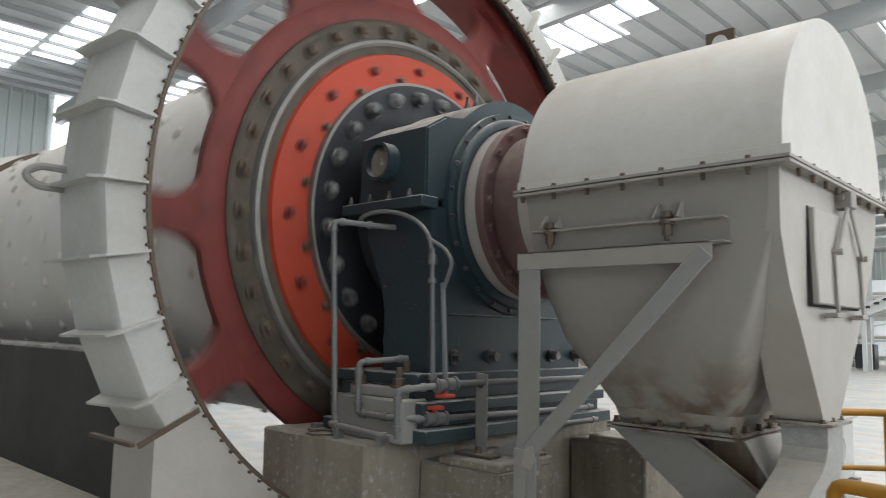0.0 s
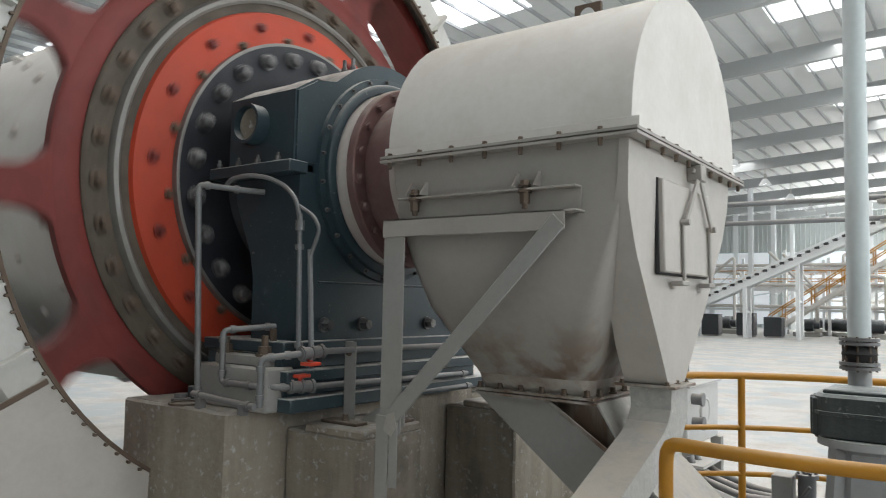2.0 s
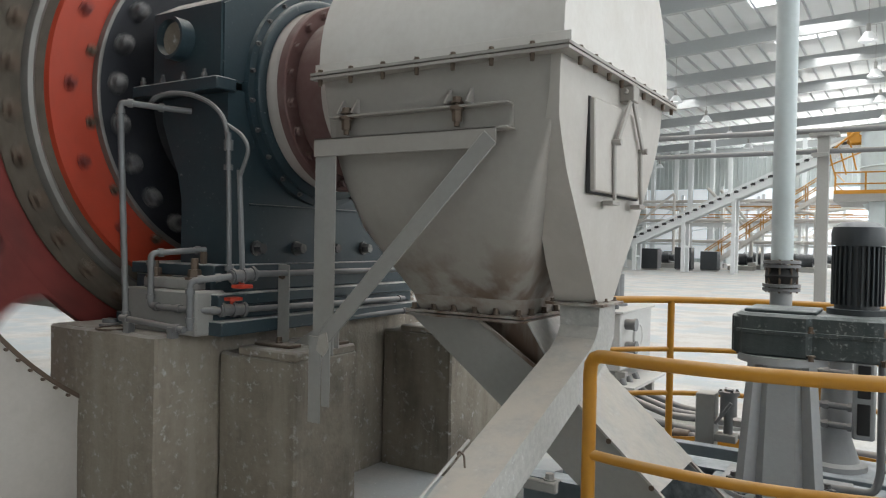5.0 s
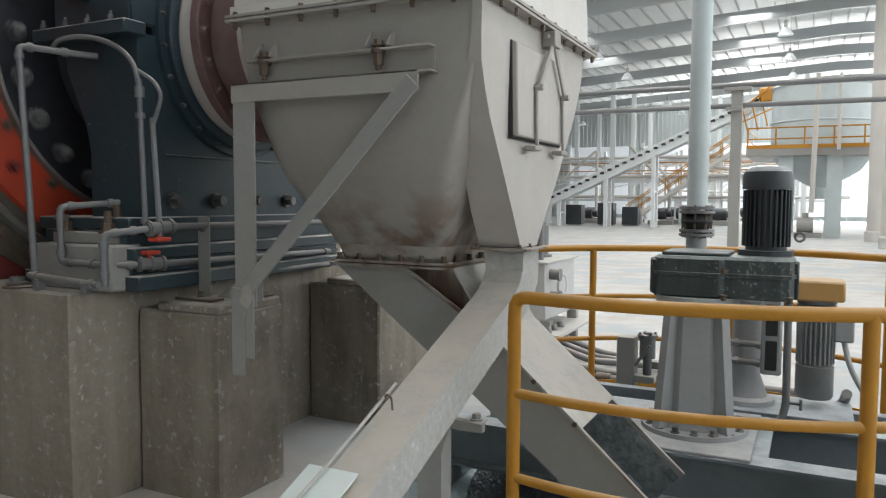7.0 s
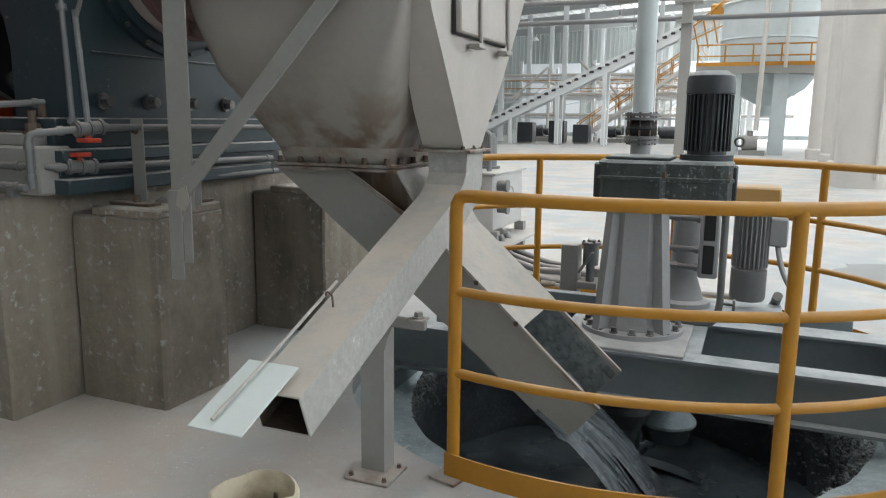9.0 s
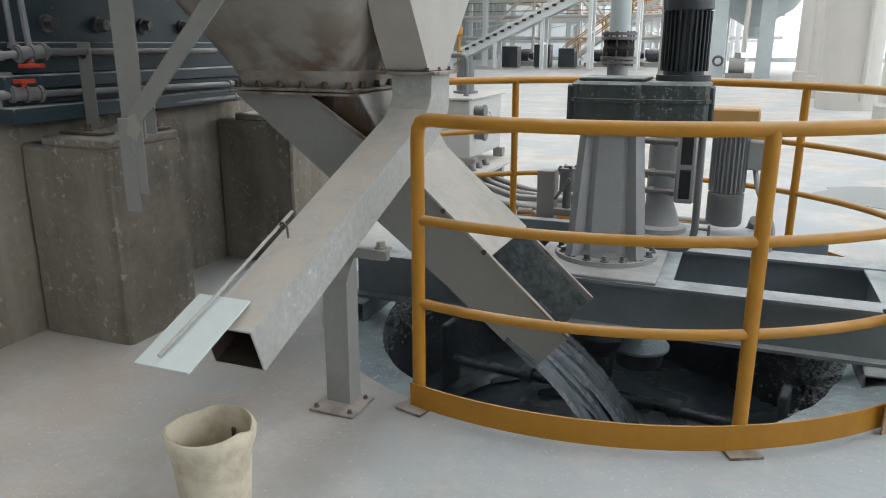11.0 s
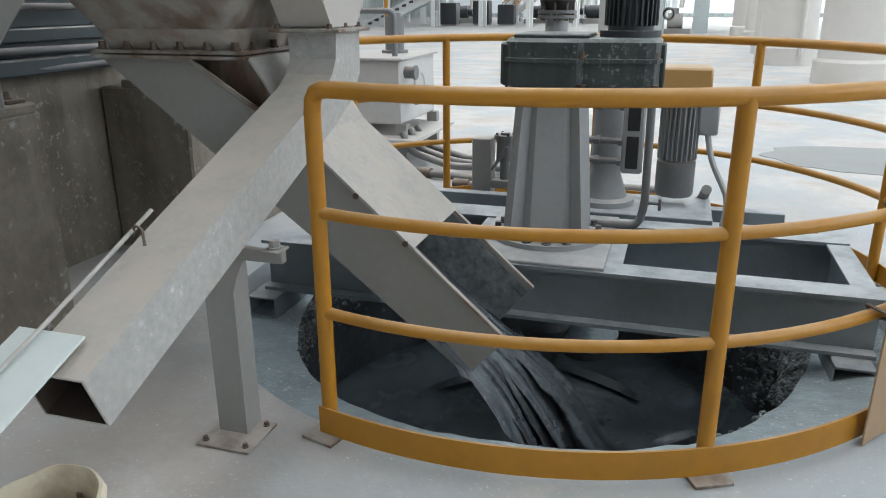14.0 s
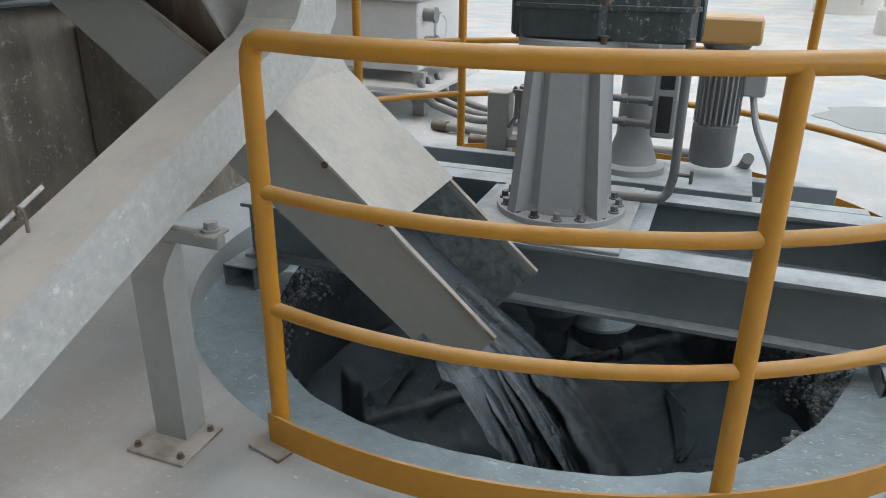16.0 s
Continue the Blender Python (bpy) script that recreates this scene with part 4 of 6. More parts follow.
def concrete_blocks():
    specs = [("bearing_plinth", -2.76, -1.88, -1.20, 1.1, 1.02), ("support_plinth", -1.87, -1.34, -0.83, -0.37, 0.915), ("support_plinth", -1.87, -1.335, 0.57, 1.5, 0.90)]
    for name, x0, x1, y0, y1, h in specs:
        bm = B()
        box(bm, x0, x1, y0, y1, -0.02, h, 0.012)
        bmesh.ops.subdivide_edges(bm, edges=bm.edges[:], cuts=9, use_grid_fill=True)
        for v in bm.verts:
            v.co += 0.005 * noise.noise_vector(v.co * 3) + 0.004 * noise.noise_vector(v.co * 11)
        t = thing(name, "weathered concrete plinth with pale splashes", "plinth", "machine plinths")
        part("body", bm, "concrete", t, smooth=25)
        if y1 < 0 or y0 > 0:
            bm = B()
            box(bm, -1.73, -1.335, y0 - 0.008, y1 - 0.02, h - 0.005, h + 0.04, 0.01)
            part("grout_pad", bm, "concrete", t)
        else:
            bm = B()
            box(bm, x0 + 0.03, x1 - 0.02, y0 + 0.02, y1 - 0.02, h - 0.006, h + 0.003, 0.002)
            part("dust_cap", bm, "ledge_dust", t, "pale settled dust on the plinth top")
    for x, y in ((-1.56, -0.72), (-1.40, -0.47)):
        t = thing("slotted_base_plate", "small dark slotted steel plate on the plinth", "plate", "slotted plates")
        bm = B()
        box(bm, x - 0.13 if y < -0.6 else x - 0.06, x + 0.11 if y < -0.6 else x + 0.05, y - 0.045, y + 0.045, 0.955, 0.972, 0.004)
        part("plate", bm, "bolt_rust", t)
        bm = B()
        hexbolt(bm, (x, y, 0.972), (0, 0, 1), 0.014, 0.03)
        part("bolt", bm, "bolt_rust", t)
    t = thing("anchor_pad", "dusty round anchor cap on the plinth", "anchor")
    bm = B()
    lathe(bm, [(1.02, 0.001), (1.02, 0.05), (1.035, 0.05), (1.04, 0.035), (1.06, 0.035), (1.065, 0.001)], 16, "z", (-2.42, -1.08, 0))
    part("cap", bm, "pipe", t)
    bm = B()
    lathe(bm, [(1.02, 0.075), (1.03, 0.075), (1.03, 0.09), (1.02, 0.09)], 24, "z", (-2.30, -1.13, 0))
    part("ring", bm, "bolt_rust", t)
    # piers further along the mill; the wall's near-black colour holds the drum's shade
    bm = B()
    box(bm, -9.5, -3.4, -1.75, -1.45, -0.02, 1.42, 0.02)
    tagged(part("pier_wall", bm, "shaded_wall"), "concrete pier wall darkened by the shade under the drum", "pier", kind="structure")
    bm = B()
    box(bm, -9.5, -3.0, -3.4, -1.75, -0.02, 0.58, 0.02)
    tagged(part("pier_step", bm, "ledge_dust"), "pale dusty concrete step beside the drum", "step", kind="structure")
    bm = B()
    box(bm, -3.6, -2.66, 1.0, 2.1, -0.02, 1.12, 0.02)
    tagged(part("far_plinth", bm, "concrete"), "weathered concrete plinth behind the gear", "plinth")
    t = thing("drive_cover", "cream sheet cover beside the drum", "cover")
    bm = B()
    prism(bm, [(-1.6, 2.9), (-1.45, 3.5), (-0.9, 3.5), (-0.75, 2.9)], "x", -11.5, -10.2)
    part("hood", bm, "cream", t)
    bm = B()
    box(bm, -11.3, -10.4, -1.5, -0.85, 0, 2.9, 0)
    part("stand", bm, "grey_paint", t)


# ---- the trommel hopper and its chutes ----
def frame_plate(bm, o, i, z0, z1):
    """A flat rectangular frame: outer and inner bounds x0, x1, y0, y1."""
    def loop(b, z):
        return [(b[0], b[2], z), (b[1], b[2], z), (b[1], b[3], z), (b[0], b[3], z)]
    ring_loft(bm, [loop(i, z0), loop(o, z0), loop(o, z1), loop(i, z1), loop(i, z0)], caps=False)
    bmesh.ops.remove_doubles(bm, verts=bm.verts[:], dist=1e-5)
    return bm


def hopper():
    t = thing("trommel_hopper", "dusty grey-cream steel discharge hopper with a rounded hood", "hopper")
    yc, r = -0.17, 0.69
    arc = [(yc - r * math.cos(math.pi * k / 24), 2.29 + r * 0.97 * math.sin(math.pi * k / 24)) for k in range(25)]
    bm = B()
    prism(bm, [(yc - r, 2.235)] + arc + [(yc + r, 2.235)], "x", -1.20, -0.005)
    bmesh.ops.bevel(bm, geom=[e for e in bm.edges if abs(e.verts[0].co.x - e.verts[1].co.x) < 1e-5 and e.verts[0].co.x > -0.1], offset=0.015, segments=2, affect="EDGES")
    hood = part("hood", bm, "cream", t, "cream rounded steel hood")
    # bolted flange, upper and lower leaf, with an upstand
    for z0, z1 in ((2.232, 2.244), (2.214, 2.226)):
        bm = frame_plate(B(), (-1.215, 0.035, -0.905, 0.585), (-1.19, -0.03, -0.83, 0.51), z0, z1)
        part("flange", bm, "hopper", t)
    bm = B()
    box(bm, -1.215, 0.03, -0.872, -0.866, 2.244, 2.288, 0.002)
    box(bm, -0.004, 0.002, -0.86, 0.53, 2.244, 2.282, 0.002)
    part("upstand", bm, "cream", t)
    spots = [(-1.17 + 0.175 * k, -0.887) for k in range(7)] + [(0.018, -0.75 + 0.16 * k) for k in range(9)]
    for x, y in spots:
        bm = B()
        hexbolt(bm, (x, y, 2.244), (0, 0, 1), 0.011, 0.014)
        rod(bm, (x, y, 2.244), (x, y, 2.185), 0.013, 0.009, n=8)
        part("flange_bolt", bm, "bolt_rust", t)
    # body
    def rect(x0, x1, y0, y1, z, c=0.03, k=3):
        pts = []
        for cx, cy, a in ((x1 - c, y1 - c, 0), (x0 + c, y1 - c, 90), (x0 + c, y0 + c, 180), (x1 - c, y0 + c, 270)):
            pts += [(cx + c * math.cos(radians(a + 90 * i / k)), cy + c * math.sin(radians(a + 90 * i / k)), z) for i in range(k + 1)]
        return pts
    bm = B()
    rings = []
    for z, x0, x1, y0, y1, c in ((2.22, -1.19, -0.03, -0.845, 0.50, 0.01), (1.98, -1.15, -0.05, -0.84, 0.49, 0.015), (1.75, -1.085, -0.12, -0.82, 0.47, 0.03), (1.55, -1.045, -0.2, -0.755, 0.40, 0.07), (1.38, -1.0, -0.28, -0.62, 0.28, 0.11), (1.24, -0.965, -0.36, -0.465, 0.15, 0.08)):
        rings.append(rect(x0, x1, y0, y1, z, c, 4))
    ring_loft(bm, rings)
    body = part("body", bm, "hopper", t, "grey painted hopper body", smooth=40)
    bm = B()
    ring_loft(bm, [rect(-0.965, -0.36, -0.465, 0.15, 1.24, 0.08, 4), rect(-0.955, -0.385, -0.40, 0.10, 1.165, 0.04, 4)])
    part("outlet", bm, "rusty", t, "rust-stained hopper outlet", smooth=40)
    for z0, z1 in ((1.153, 1.165), (1.135, 1.147)):
        bm = frame_plate(B(), (-0.99, -0.345, -0.44, 0.14), (-0.945, -0.39, -0.39, 0.09), z0, z1)
        part("outlet_flange", bm, "hopper", t)
    for k in range(6):
        bm = B()
        hexbolt(bm, (-0.95 + 0.113 * k, -0.42, 1.165), (0, 0, 1), 0.014, 0.03)
        part("outlet_bolt", bm, "bolt_rust", t)
    for k in range(4):
        bm = B()
        hexbolt(bm, (-0.363, -0.33 + 0.14 * k, 1.165), (0, 0, 1), 0.014, 0.03)
        part("outlet_bolt", bm, "bolt_rust", t)
    # end pocket that feeds the oversize chute
    bm = B()
    prof = [(2.22, -0.848, 0.495, -0.06), (2.08, -0.847, 0.475, -0.065), (1.98, -0.842, 0.43, -0.08), (1.88, -0.80, 0.37, -0.11), (1.775, -0.745, 0.29, -0.16), (1.565, -0.59, 0.128, -0.21), (1.40, -0.47, -0.02, -0.23), (1.245, -0.36, -0.15, -0.235)]
    ring_loft(bm, [[(x0, y0, z), (-0.02 - 0.02 * (2.25 - z), y0, z), (-0.02 - 0.02 * (2.25 - z), y1, z), (x0, y1, z)] for z, y0, y1, x0 in prof])
    # lighter tone than the body stands for the light falling on this end
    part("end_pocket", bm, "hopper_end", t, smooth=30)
    bm = B()
    box(bm, -0.27, 0.0, -0.39, -0.12, 1.228, 1.241, 0.002)
    part("pocket_flange", bm, "hopper", t)
    for x in (-0.24, -0.04):
        for y in (-0.375, -0.25, -0.135):
            part("pocket_bolt", hexbolt(B(), (x, y, 1.241), (0, 0, 1), 0.01, 0.016), "bolt_rust", t)
    # inspection door with its strap
    bm = B()
    m = pose(-0.022, -0.16, 1.90, 0, -1.2, 0)
    box(bm, 0.0, 0.03, -0.385, 0.24, -0.185, 0.2, 0.006, m)
    door = part("inspection_door", bm, "hopper_end", t)
    bm = B()
    box(bm, -0.008, 0.008, -0.395, 0.245, -0.193, 0.204, 0.002, m)
    part("gasket", bm, "rubber", door)
    bm = B()
    for y in (-0.18, 0.19):
        bar(bm, m @ Vector((0.04, y, 0.04)), m @ Vector((0.04, y, -0.22)), 0.022, 0.012, (1, 0, 0))
        bar(bm, m @ Vector((0.05, 0.03, 0.27)), m @ Vector((0.05, y, 0.03)), 0.028, 0.012, (1, 0, 0))
        rod(bm, m @ Vector((0.03, y, 0.035)), m @ Vector((0.07, y, 0.035)), 0.014, n=8)
        box(bm, 0.0, 0.05, y - 0.05, y + 0.04, -0.235, -0.215, 0.003, m)
    box(bm, 0.0, 0.07, -0.01, 0.07, 0.24, 0.31, 0.004, m)
    rod(bm, m @ Vector((0.035, -0.04, 0.285)), m @ Vector((0.035, 0.10, 0.285)), 0.012, n=8)
    part("strap", bm, "hopper", door)
    # lifting lug
    bm = B()
    prism(bm, [(-0.58, 2.93), (-0.58, 3.07), (-0.44, 3.07), (-0.44, 2.93)], "y", -0.182, -0.158)
    lug = part("lifting_lug", bm, "bolt_rust", t, "rusty lifting lug", smooth=0)
    bm = B()
    rod(bm, (-0.51, -0.186, 3.01), (-0.51, -0.154, 3.01), 0.038, n=20)
    part("lug_hole", bm, "roof", lug)
    # carrying angle with gusset lugs
    bm = B()
    box(bm, -1.11, -0.215, -0.90, -0.835, 2.035, 2.043, 0.002)
    box(bm, -1.11, -0.215, -0.848, -0.841, 1.95, 2.04, 0.002)
    part("carrying_angle", bm, "hopper", t)
    for x in (-1.06, -0.98, -0.50, -0.40):
        bm = B()
        prism(bm, [(-0.90, 2.053), (-0.835, 2.053), (-0.835, 2.12), (-0.855, 2.115)], "x", x - 0.004, x + 0.004)
        part("gusset", bm, "hopper", t)
    for x in (-1.02, -0.45):
        bm = B()
        rod(bm, (x, -0.88, 2.07), (x, -0.88, 1.96), 0.012, n=8)
        hexbolt(bm, (x, -0.88, 2.053), (0, 0, 1), 0.02, 0.025)
        hexbolt(bm, (x, -0.88, 2.04), (0, 0, -1), 0.022, 0.06)
        part("carrying_bolt", bm, "bolt_rust", t)
    return t


def support_frame():
    t = thing("hopper_support_frame", "grey angle-iron support frame bolted to the plinth", "support frame")
    y0 = -0.90
    bm = B()
    box(bm, -1.175, -1.055, y0 - 0.006, y0 + 0.002, 0.98, 1.945, 0.002)
    box(bm, -1.175, -1.167, y0, y0 + 0.09, 0.98, 1.945, 0.002)
    part("post", bm, "grey_paint", t)
    bm = B()
    box(bm, -1.188, -1.118, y0 - 0.016, y0 - 0.007, 0.67, 1.06, 0.002)
    box(bm, -1.112, -1.065, y0 - 0.014, y0 - 0.007, 0.75, 1.10, 0.002)
    box(bm, -1.188, -1.18, y0 - 0.007, y0 + 0.06, 0.67, 1.06, 0.002)
    part("foot_strip", bm, "grey_paint", t)
    bm = B()
    box(bm, -1.18, -0.205, y0 - 0.012, y0 + 0.08, 1.937, 1.945, 0.002)
    box(bm, -1.18, -0.255, y0 - 0.012, y0 - 0.006, 1.865, 1.945, 0.002)
    part("top_angle", bm, "hopper", t)
    bm = B()
    bar(bm, (-0.275, y0 - 0.018, 1.905), (-1.10, y0 - 0.018, 1.055), 0.075, 0.008, (0, 1, 0))
    bar(bm, (-0.275 - 0.025, y0 + 0.02, 1.905 + 0.025), (-1.10 - 0.025, y0 + 0.02, 1.055 + 0.025), 0.008, 0.07, (0, 1, 0))
    part("brace", bm, "grey_paint", t)
    bm = B()
    prism(bm, [(-1.135, 1.0), (-1.09, 0.975), (-1.06, 1.02), (-1.075, 1.085), (-1.115, 1.07)], "y", y0 - 0.027, y0 - 0.0235)
    part("rusty_patch", bm, "rusty", t, "rust-stained welded patch plates")
    t2 = thing("pipe_bracket_post", "short grey angle post holding the oil pipes", "bracket")
    bm = B()
    box(bm, -1.655, -1.575, -0.64, -0.634, 0.955, 1.36, 0.002)
    box(bm, -1.655, -1.649, -0.64, -0.58, 0.955, 1.36, 0.002)
    prism(bm, [(-1.575, 0.956), (-1.28, 0.956), (-1.28, 1.10), (-1.34, 1.10)], "y", -0.60, -0.592)
    part("angle", bm, "grey_paint", t2)
    bm = B()
    hexbolt(bm, (-1.62, -0.64, 1.30), (0, -1, 0), 0.012, 0.02)
    part("clamp_bolt", bm, "bolt_rust", t2)
    return t


def reject_chute():
    t = thing("reject_chute", "dusty galvanised square chute running down to the walkway", "chute")
    a, b = Vector((-0.115, -0.20, 1.06)), Vector((-0.108, -1.66, 0.513))
    d = (b - a).normalized()
    nrm = Vector((0, -d.z, d.y)) * -1
    if nrm.z < 0:
        nrm = -nrm
    hw, hh, th = 0.088, 0.074, 0.006
    def rect(p, w, h):
        return [p + Vector((sx * w, 0, 0)) + nrm * (sz * h) for sx, sz in ((-1, -1), (1, -1), (1, 1), (-1, 1))]
    top = [Vector((-0.215, -0.15, 1.228)), Vector((-0.03, -0.15, 1.228)), Vector((-0.03, -0.35, 1.228)), Vector((-0.215, -0.35, 1.228))]
    def section(yt, zt, yb, zb):
        return [Vector((-0.205, yb, zb)), Vector((-0.028, yb, zb)), Vector((-0.028, yt, zt)), Vector((-0.205, yt, zt))]
    bm = B()
    outer = [top, section(-0.365, 1.14, -0.16, 1.08), section(-0.40, 1.09, -0.24, 0.99), section(-0.46, 1.05, -0.38, 0.922), rect(b, hw, hh)]
    inner = rect(b, hw - th, hh - th)
    vs = [[bm.verts.new(p) for p in ring] for ring in outer + [inner]]
    for r0, r1 in zip(vs[:-1], vs[1:]):
        for i in range(4):
            j = (i + 1) % 4
            bm.faces.new((r0[i], r0[j], r1[j], r1[i]))
    part("tube", bm, "chute", t, smooth=20)
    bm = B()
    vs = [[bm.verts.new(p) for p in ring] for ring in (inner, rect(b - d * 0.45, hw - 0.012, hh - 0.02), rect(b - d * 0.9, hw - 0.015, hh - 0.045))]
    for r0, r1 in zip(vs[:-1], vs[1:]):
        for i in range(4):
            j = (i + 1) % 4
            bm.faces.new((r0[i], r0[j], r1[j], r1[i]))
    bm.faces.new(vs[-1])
    part("lining", bm, "lining", t, "dark brown inside of the chute", smooth=20)
    # pale splash plate lying on the mouth
    bm = B()
    p0 = b + nrm * (hh + 0.022) + Vector((-0.055, 0, 0))
    m = Matrix((Vector((1, 0, 0)), d, nrm)).transposed().to_4x4()
    m.translation = p0
    box(bm, -0.095, 0.085, -0.10, 0.20, -0.003, 0.003, 0.001, m)
    part("mouth_plate", bm, "plate", t, "pale loose sheet metal plate")
    bm = B()
    e = p0 + nrm * 0.012
    tube(bm, [e + d * 0.17 + Vector((-0.03, 0, 0)), e - d * 0.1 + Vector((-0.02, 0, 0.005)), e - d * 0.5 + Vector((0.0, 0, 0.03))], 0.0055, 8, 0.03)
    part("rod", bm, "chute", t, "thin bent steel rod")
    bm = B()
    q = e - d * 0.42 + Vector((0.005, 0, 0.02))
    tube(bm, [q + Vector((-0.012, 0, -0.012)), q + Vector((0, 0, 0.02)), q + Vector((0.02, 0, 0.01)), q + Vector((0.03, -0.01, -0.03))], 0.004, 6, 0.01)
    part("wire_tie", bm, "bolt_rust", t)
    bm = B()
    prism(bm, [(-0.985, 0.012), (-0.985, 0.50), (-0.96, 0.54), (-0.90, 0.60), (-0.90, 0.012)], "x", -0.213, -0.112)
    part("support_post", bm, "grey_paint", t)
    bm = B()
    box(bm, -0.243, -0.055, -1.075, -0.895, 0.0, 0.012, 0.003)
    part("base_plate", bm, "hopper", t)
    for x in (-0.222, -0.08):
        for y in (-1.05, -0.92):
            bm = B()
            hexbolt(bm, (x, y, 0.012), (0, 0, 1), 0.008, 0.014)
            part("base_bolt", bm, "bolt_rust", t)
    bm = B()
    box(bm, -0.15, 0.03, -0.93, -0.90, 0.585, 0.625, 0.004)
    box(bm, -0.03, 0.03, -0.95, -0.88, 0.62, 0.63, 0.003)
    hexbolt(bm, (0.0, -0.915, 0.63), (0, 0, 1), 0.018, 0.025)
    part("clamp", bm, "grey_paint", t)
    return t


def slurry_chute():
    t = thing("slurry_chute", "grey steel chute pouring slurry into the tank", "chute")
    y0, y1 = -0.39, 0.13
    # side walls in the X-Z plane
    up_l, up_r = (-0.985, 1.135), (-0.345, 1.135)
    near_r = (-0.60, 1.135)
    for y, top in ((y0, near_r), (y1, up_r)):
        bm = B()
        prism(bm, [up_l, top, (-0.16, 0.845), (0.60, 0.17), (0.455, 0.005), (-0.14, 0.49)], "y", y - 0.006, y + 0.006)
        part("side_wall", bm, "grey_paint", t, smooth=0)
    bm = B()
    prism(bm, [(-0.80, 1.135), up_r, (-0.16, 0.85), (-0.16, 0.70), (-0.45, 0.80)], "y", y0 + 0.05, y0 + 0.058)
    part("inner_cheek", bm, "hopper", t, "dusty set-back chute cheek", smooth=0)
    bm = B()
    bar(bm, (near_r[0], y0 - 0.01, near_r[1]), (-0.16, y0 - 0.01, 0.85), 0.02, 0.008, (0, 1, 0))
    part("cheek_angle", bm, "hopper", t)
    bm = B()
    pts = [Vector((-0.97, 0, 1.135)), Vector((-0.14, 0, 0.495)), Vector((0.45, 0, 0.01))]
    for a, b in zip(pts[:-1], pts[1:]):
        prism(bm, [(a.x, a.z), (b.x, b.z), (b.x + 0.008, b.z + 0.01), (a.x + 0.008, a.z + 0.01)], "y", y0, y1)
    part("floor_plate", bm, "crust", t, smooth=0)
    bm = B()
    for a, b in (((-0.345, 1.135), (-0.16, 0.853)), ((-0.16, 0.853), (0.255, 0.485))):
        prism(bm, [a, b, (b[0] + 0.006, b[1] + 0.008), (a[0] + 0.006, a[1] + 0.008)], "y", y0 - 0.02, y1 + 0.02)
    part("cover_plate", bm, "chute", t, "dusty removable cover plate", smooth=0)
    for f in (0.05, 0.5, 0.95):
        bm = B()
        p = Vector((-0.16, y0 - 0.012, 0.85)).lerp(Vector((0.25, y0 - 0.012, 0.488)), f)
        rod(bm, p, p + Vector((0, -0.012, 0)), 0.012, n=8)
        part("cover_bolt", bm, "bolt_rust", t)
    for y in (y0 - 0.006, y1 + 0.006):
        bm = B()
        bar(bm, (0.25, y, 0.49), (0.60, y, 0.172), 0.022, 0.012, bev=0.002)
        part("edge_angle", bm, "hopper", t)
    # crust and flow in the open trough
    bm = B()
    grid = [[None] * 10 for _ in range(26)]
    for i in range(26):
        for j in range(10):
            a = Vector((-0.05, 0, 0.76)).lerp(Vector((0.585, 0, 0.165)), i / 25)
            b = Vector((-0.12, 0, 0.50)).lerp(Vector((0.46, 0, 0.02)), i / 25)
            p = a.lerp(b, j / 9)
            p.y = y1 - 0.012 - 0.012 * (1 + noise.noise(Vector((i * 0.6, j * 0.8, 3))))
            grid[i][j] = bm.verts.new(p)
    for i in range(25):
        for j in range(9):
            bm.faces.new((grid[i][j], grid[i + 1][j], grid[i + 1][j + 1], grid[i][j + 1]))
    part("mud_crust", bm, "lumps", t, "dark mud crusted on the chute wall")
    return t


def stream_strand(t, k, y, width, reach, thick):
    """A strand of slurry that leaves the chute's lip and falls in an arc."""
    bm = B()
    rings = []
    n = 18
    for i in range(n + 1):
        s = i / n
        f = max(0.0, s - 0.25)
        x = 0.34 + 0.16 * min(1.0, s * 4) + reach * f
        z = 0.125 - 0.135 * min(1.0, s * 4) - 0.62 * f - 0.95 * f * f
        w = width * (1 + 0.5 * s) * (1 + 0.7 * noise.noise(Vector((k * 7.1, s * 9, 0))))
        th = thick * (1 - 0.4 * s)
        yy = y + 0.05 * s * noise.noise(Vector((k * 3.3, s * 7, 2)))
        rings.append([(x + th * math.sin(a * 2 * math.pi / 8) * 0.7, yy + w / 2 * math.cos(a * 2 * math.pi / 8), z + th * math.sin(a * 2 * math.pi / 8)) for a in range(8)])
    ring_loft(bm, rings)
    return part("strand", bm, "stream", t)


def slurry_stream():
    t = thing("slurry_stream", "grey slurry pouring from the chute into the tank", "slurry")
    rng = random.Random(11)
    out = []
    for k in range(24):
        wide = 0.15 if k % 6 == 0 else rng.uniform(0.02, 0.075)
        if rng.random() < 0.2:
            continue
        out.append(stream_strand(t, k, -0.345 + 0.0185 * k, wide, 0.66 + 0.008 * k + rng.uniform(-0.12, 0.12), rng.uniform(0.006, 0.016)))
    return t, out


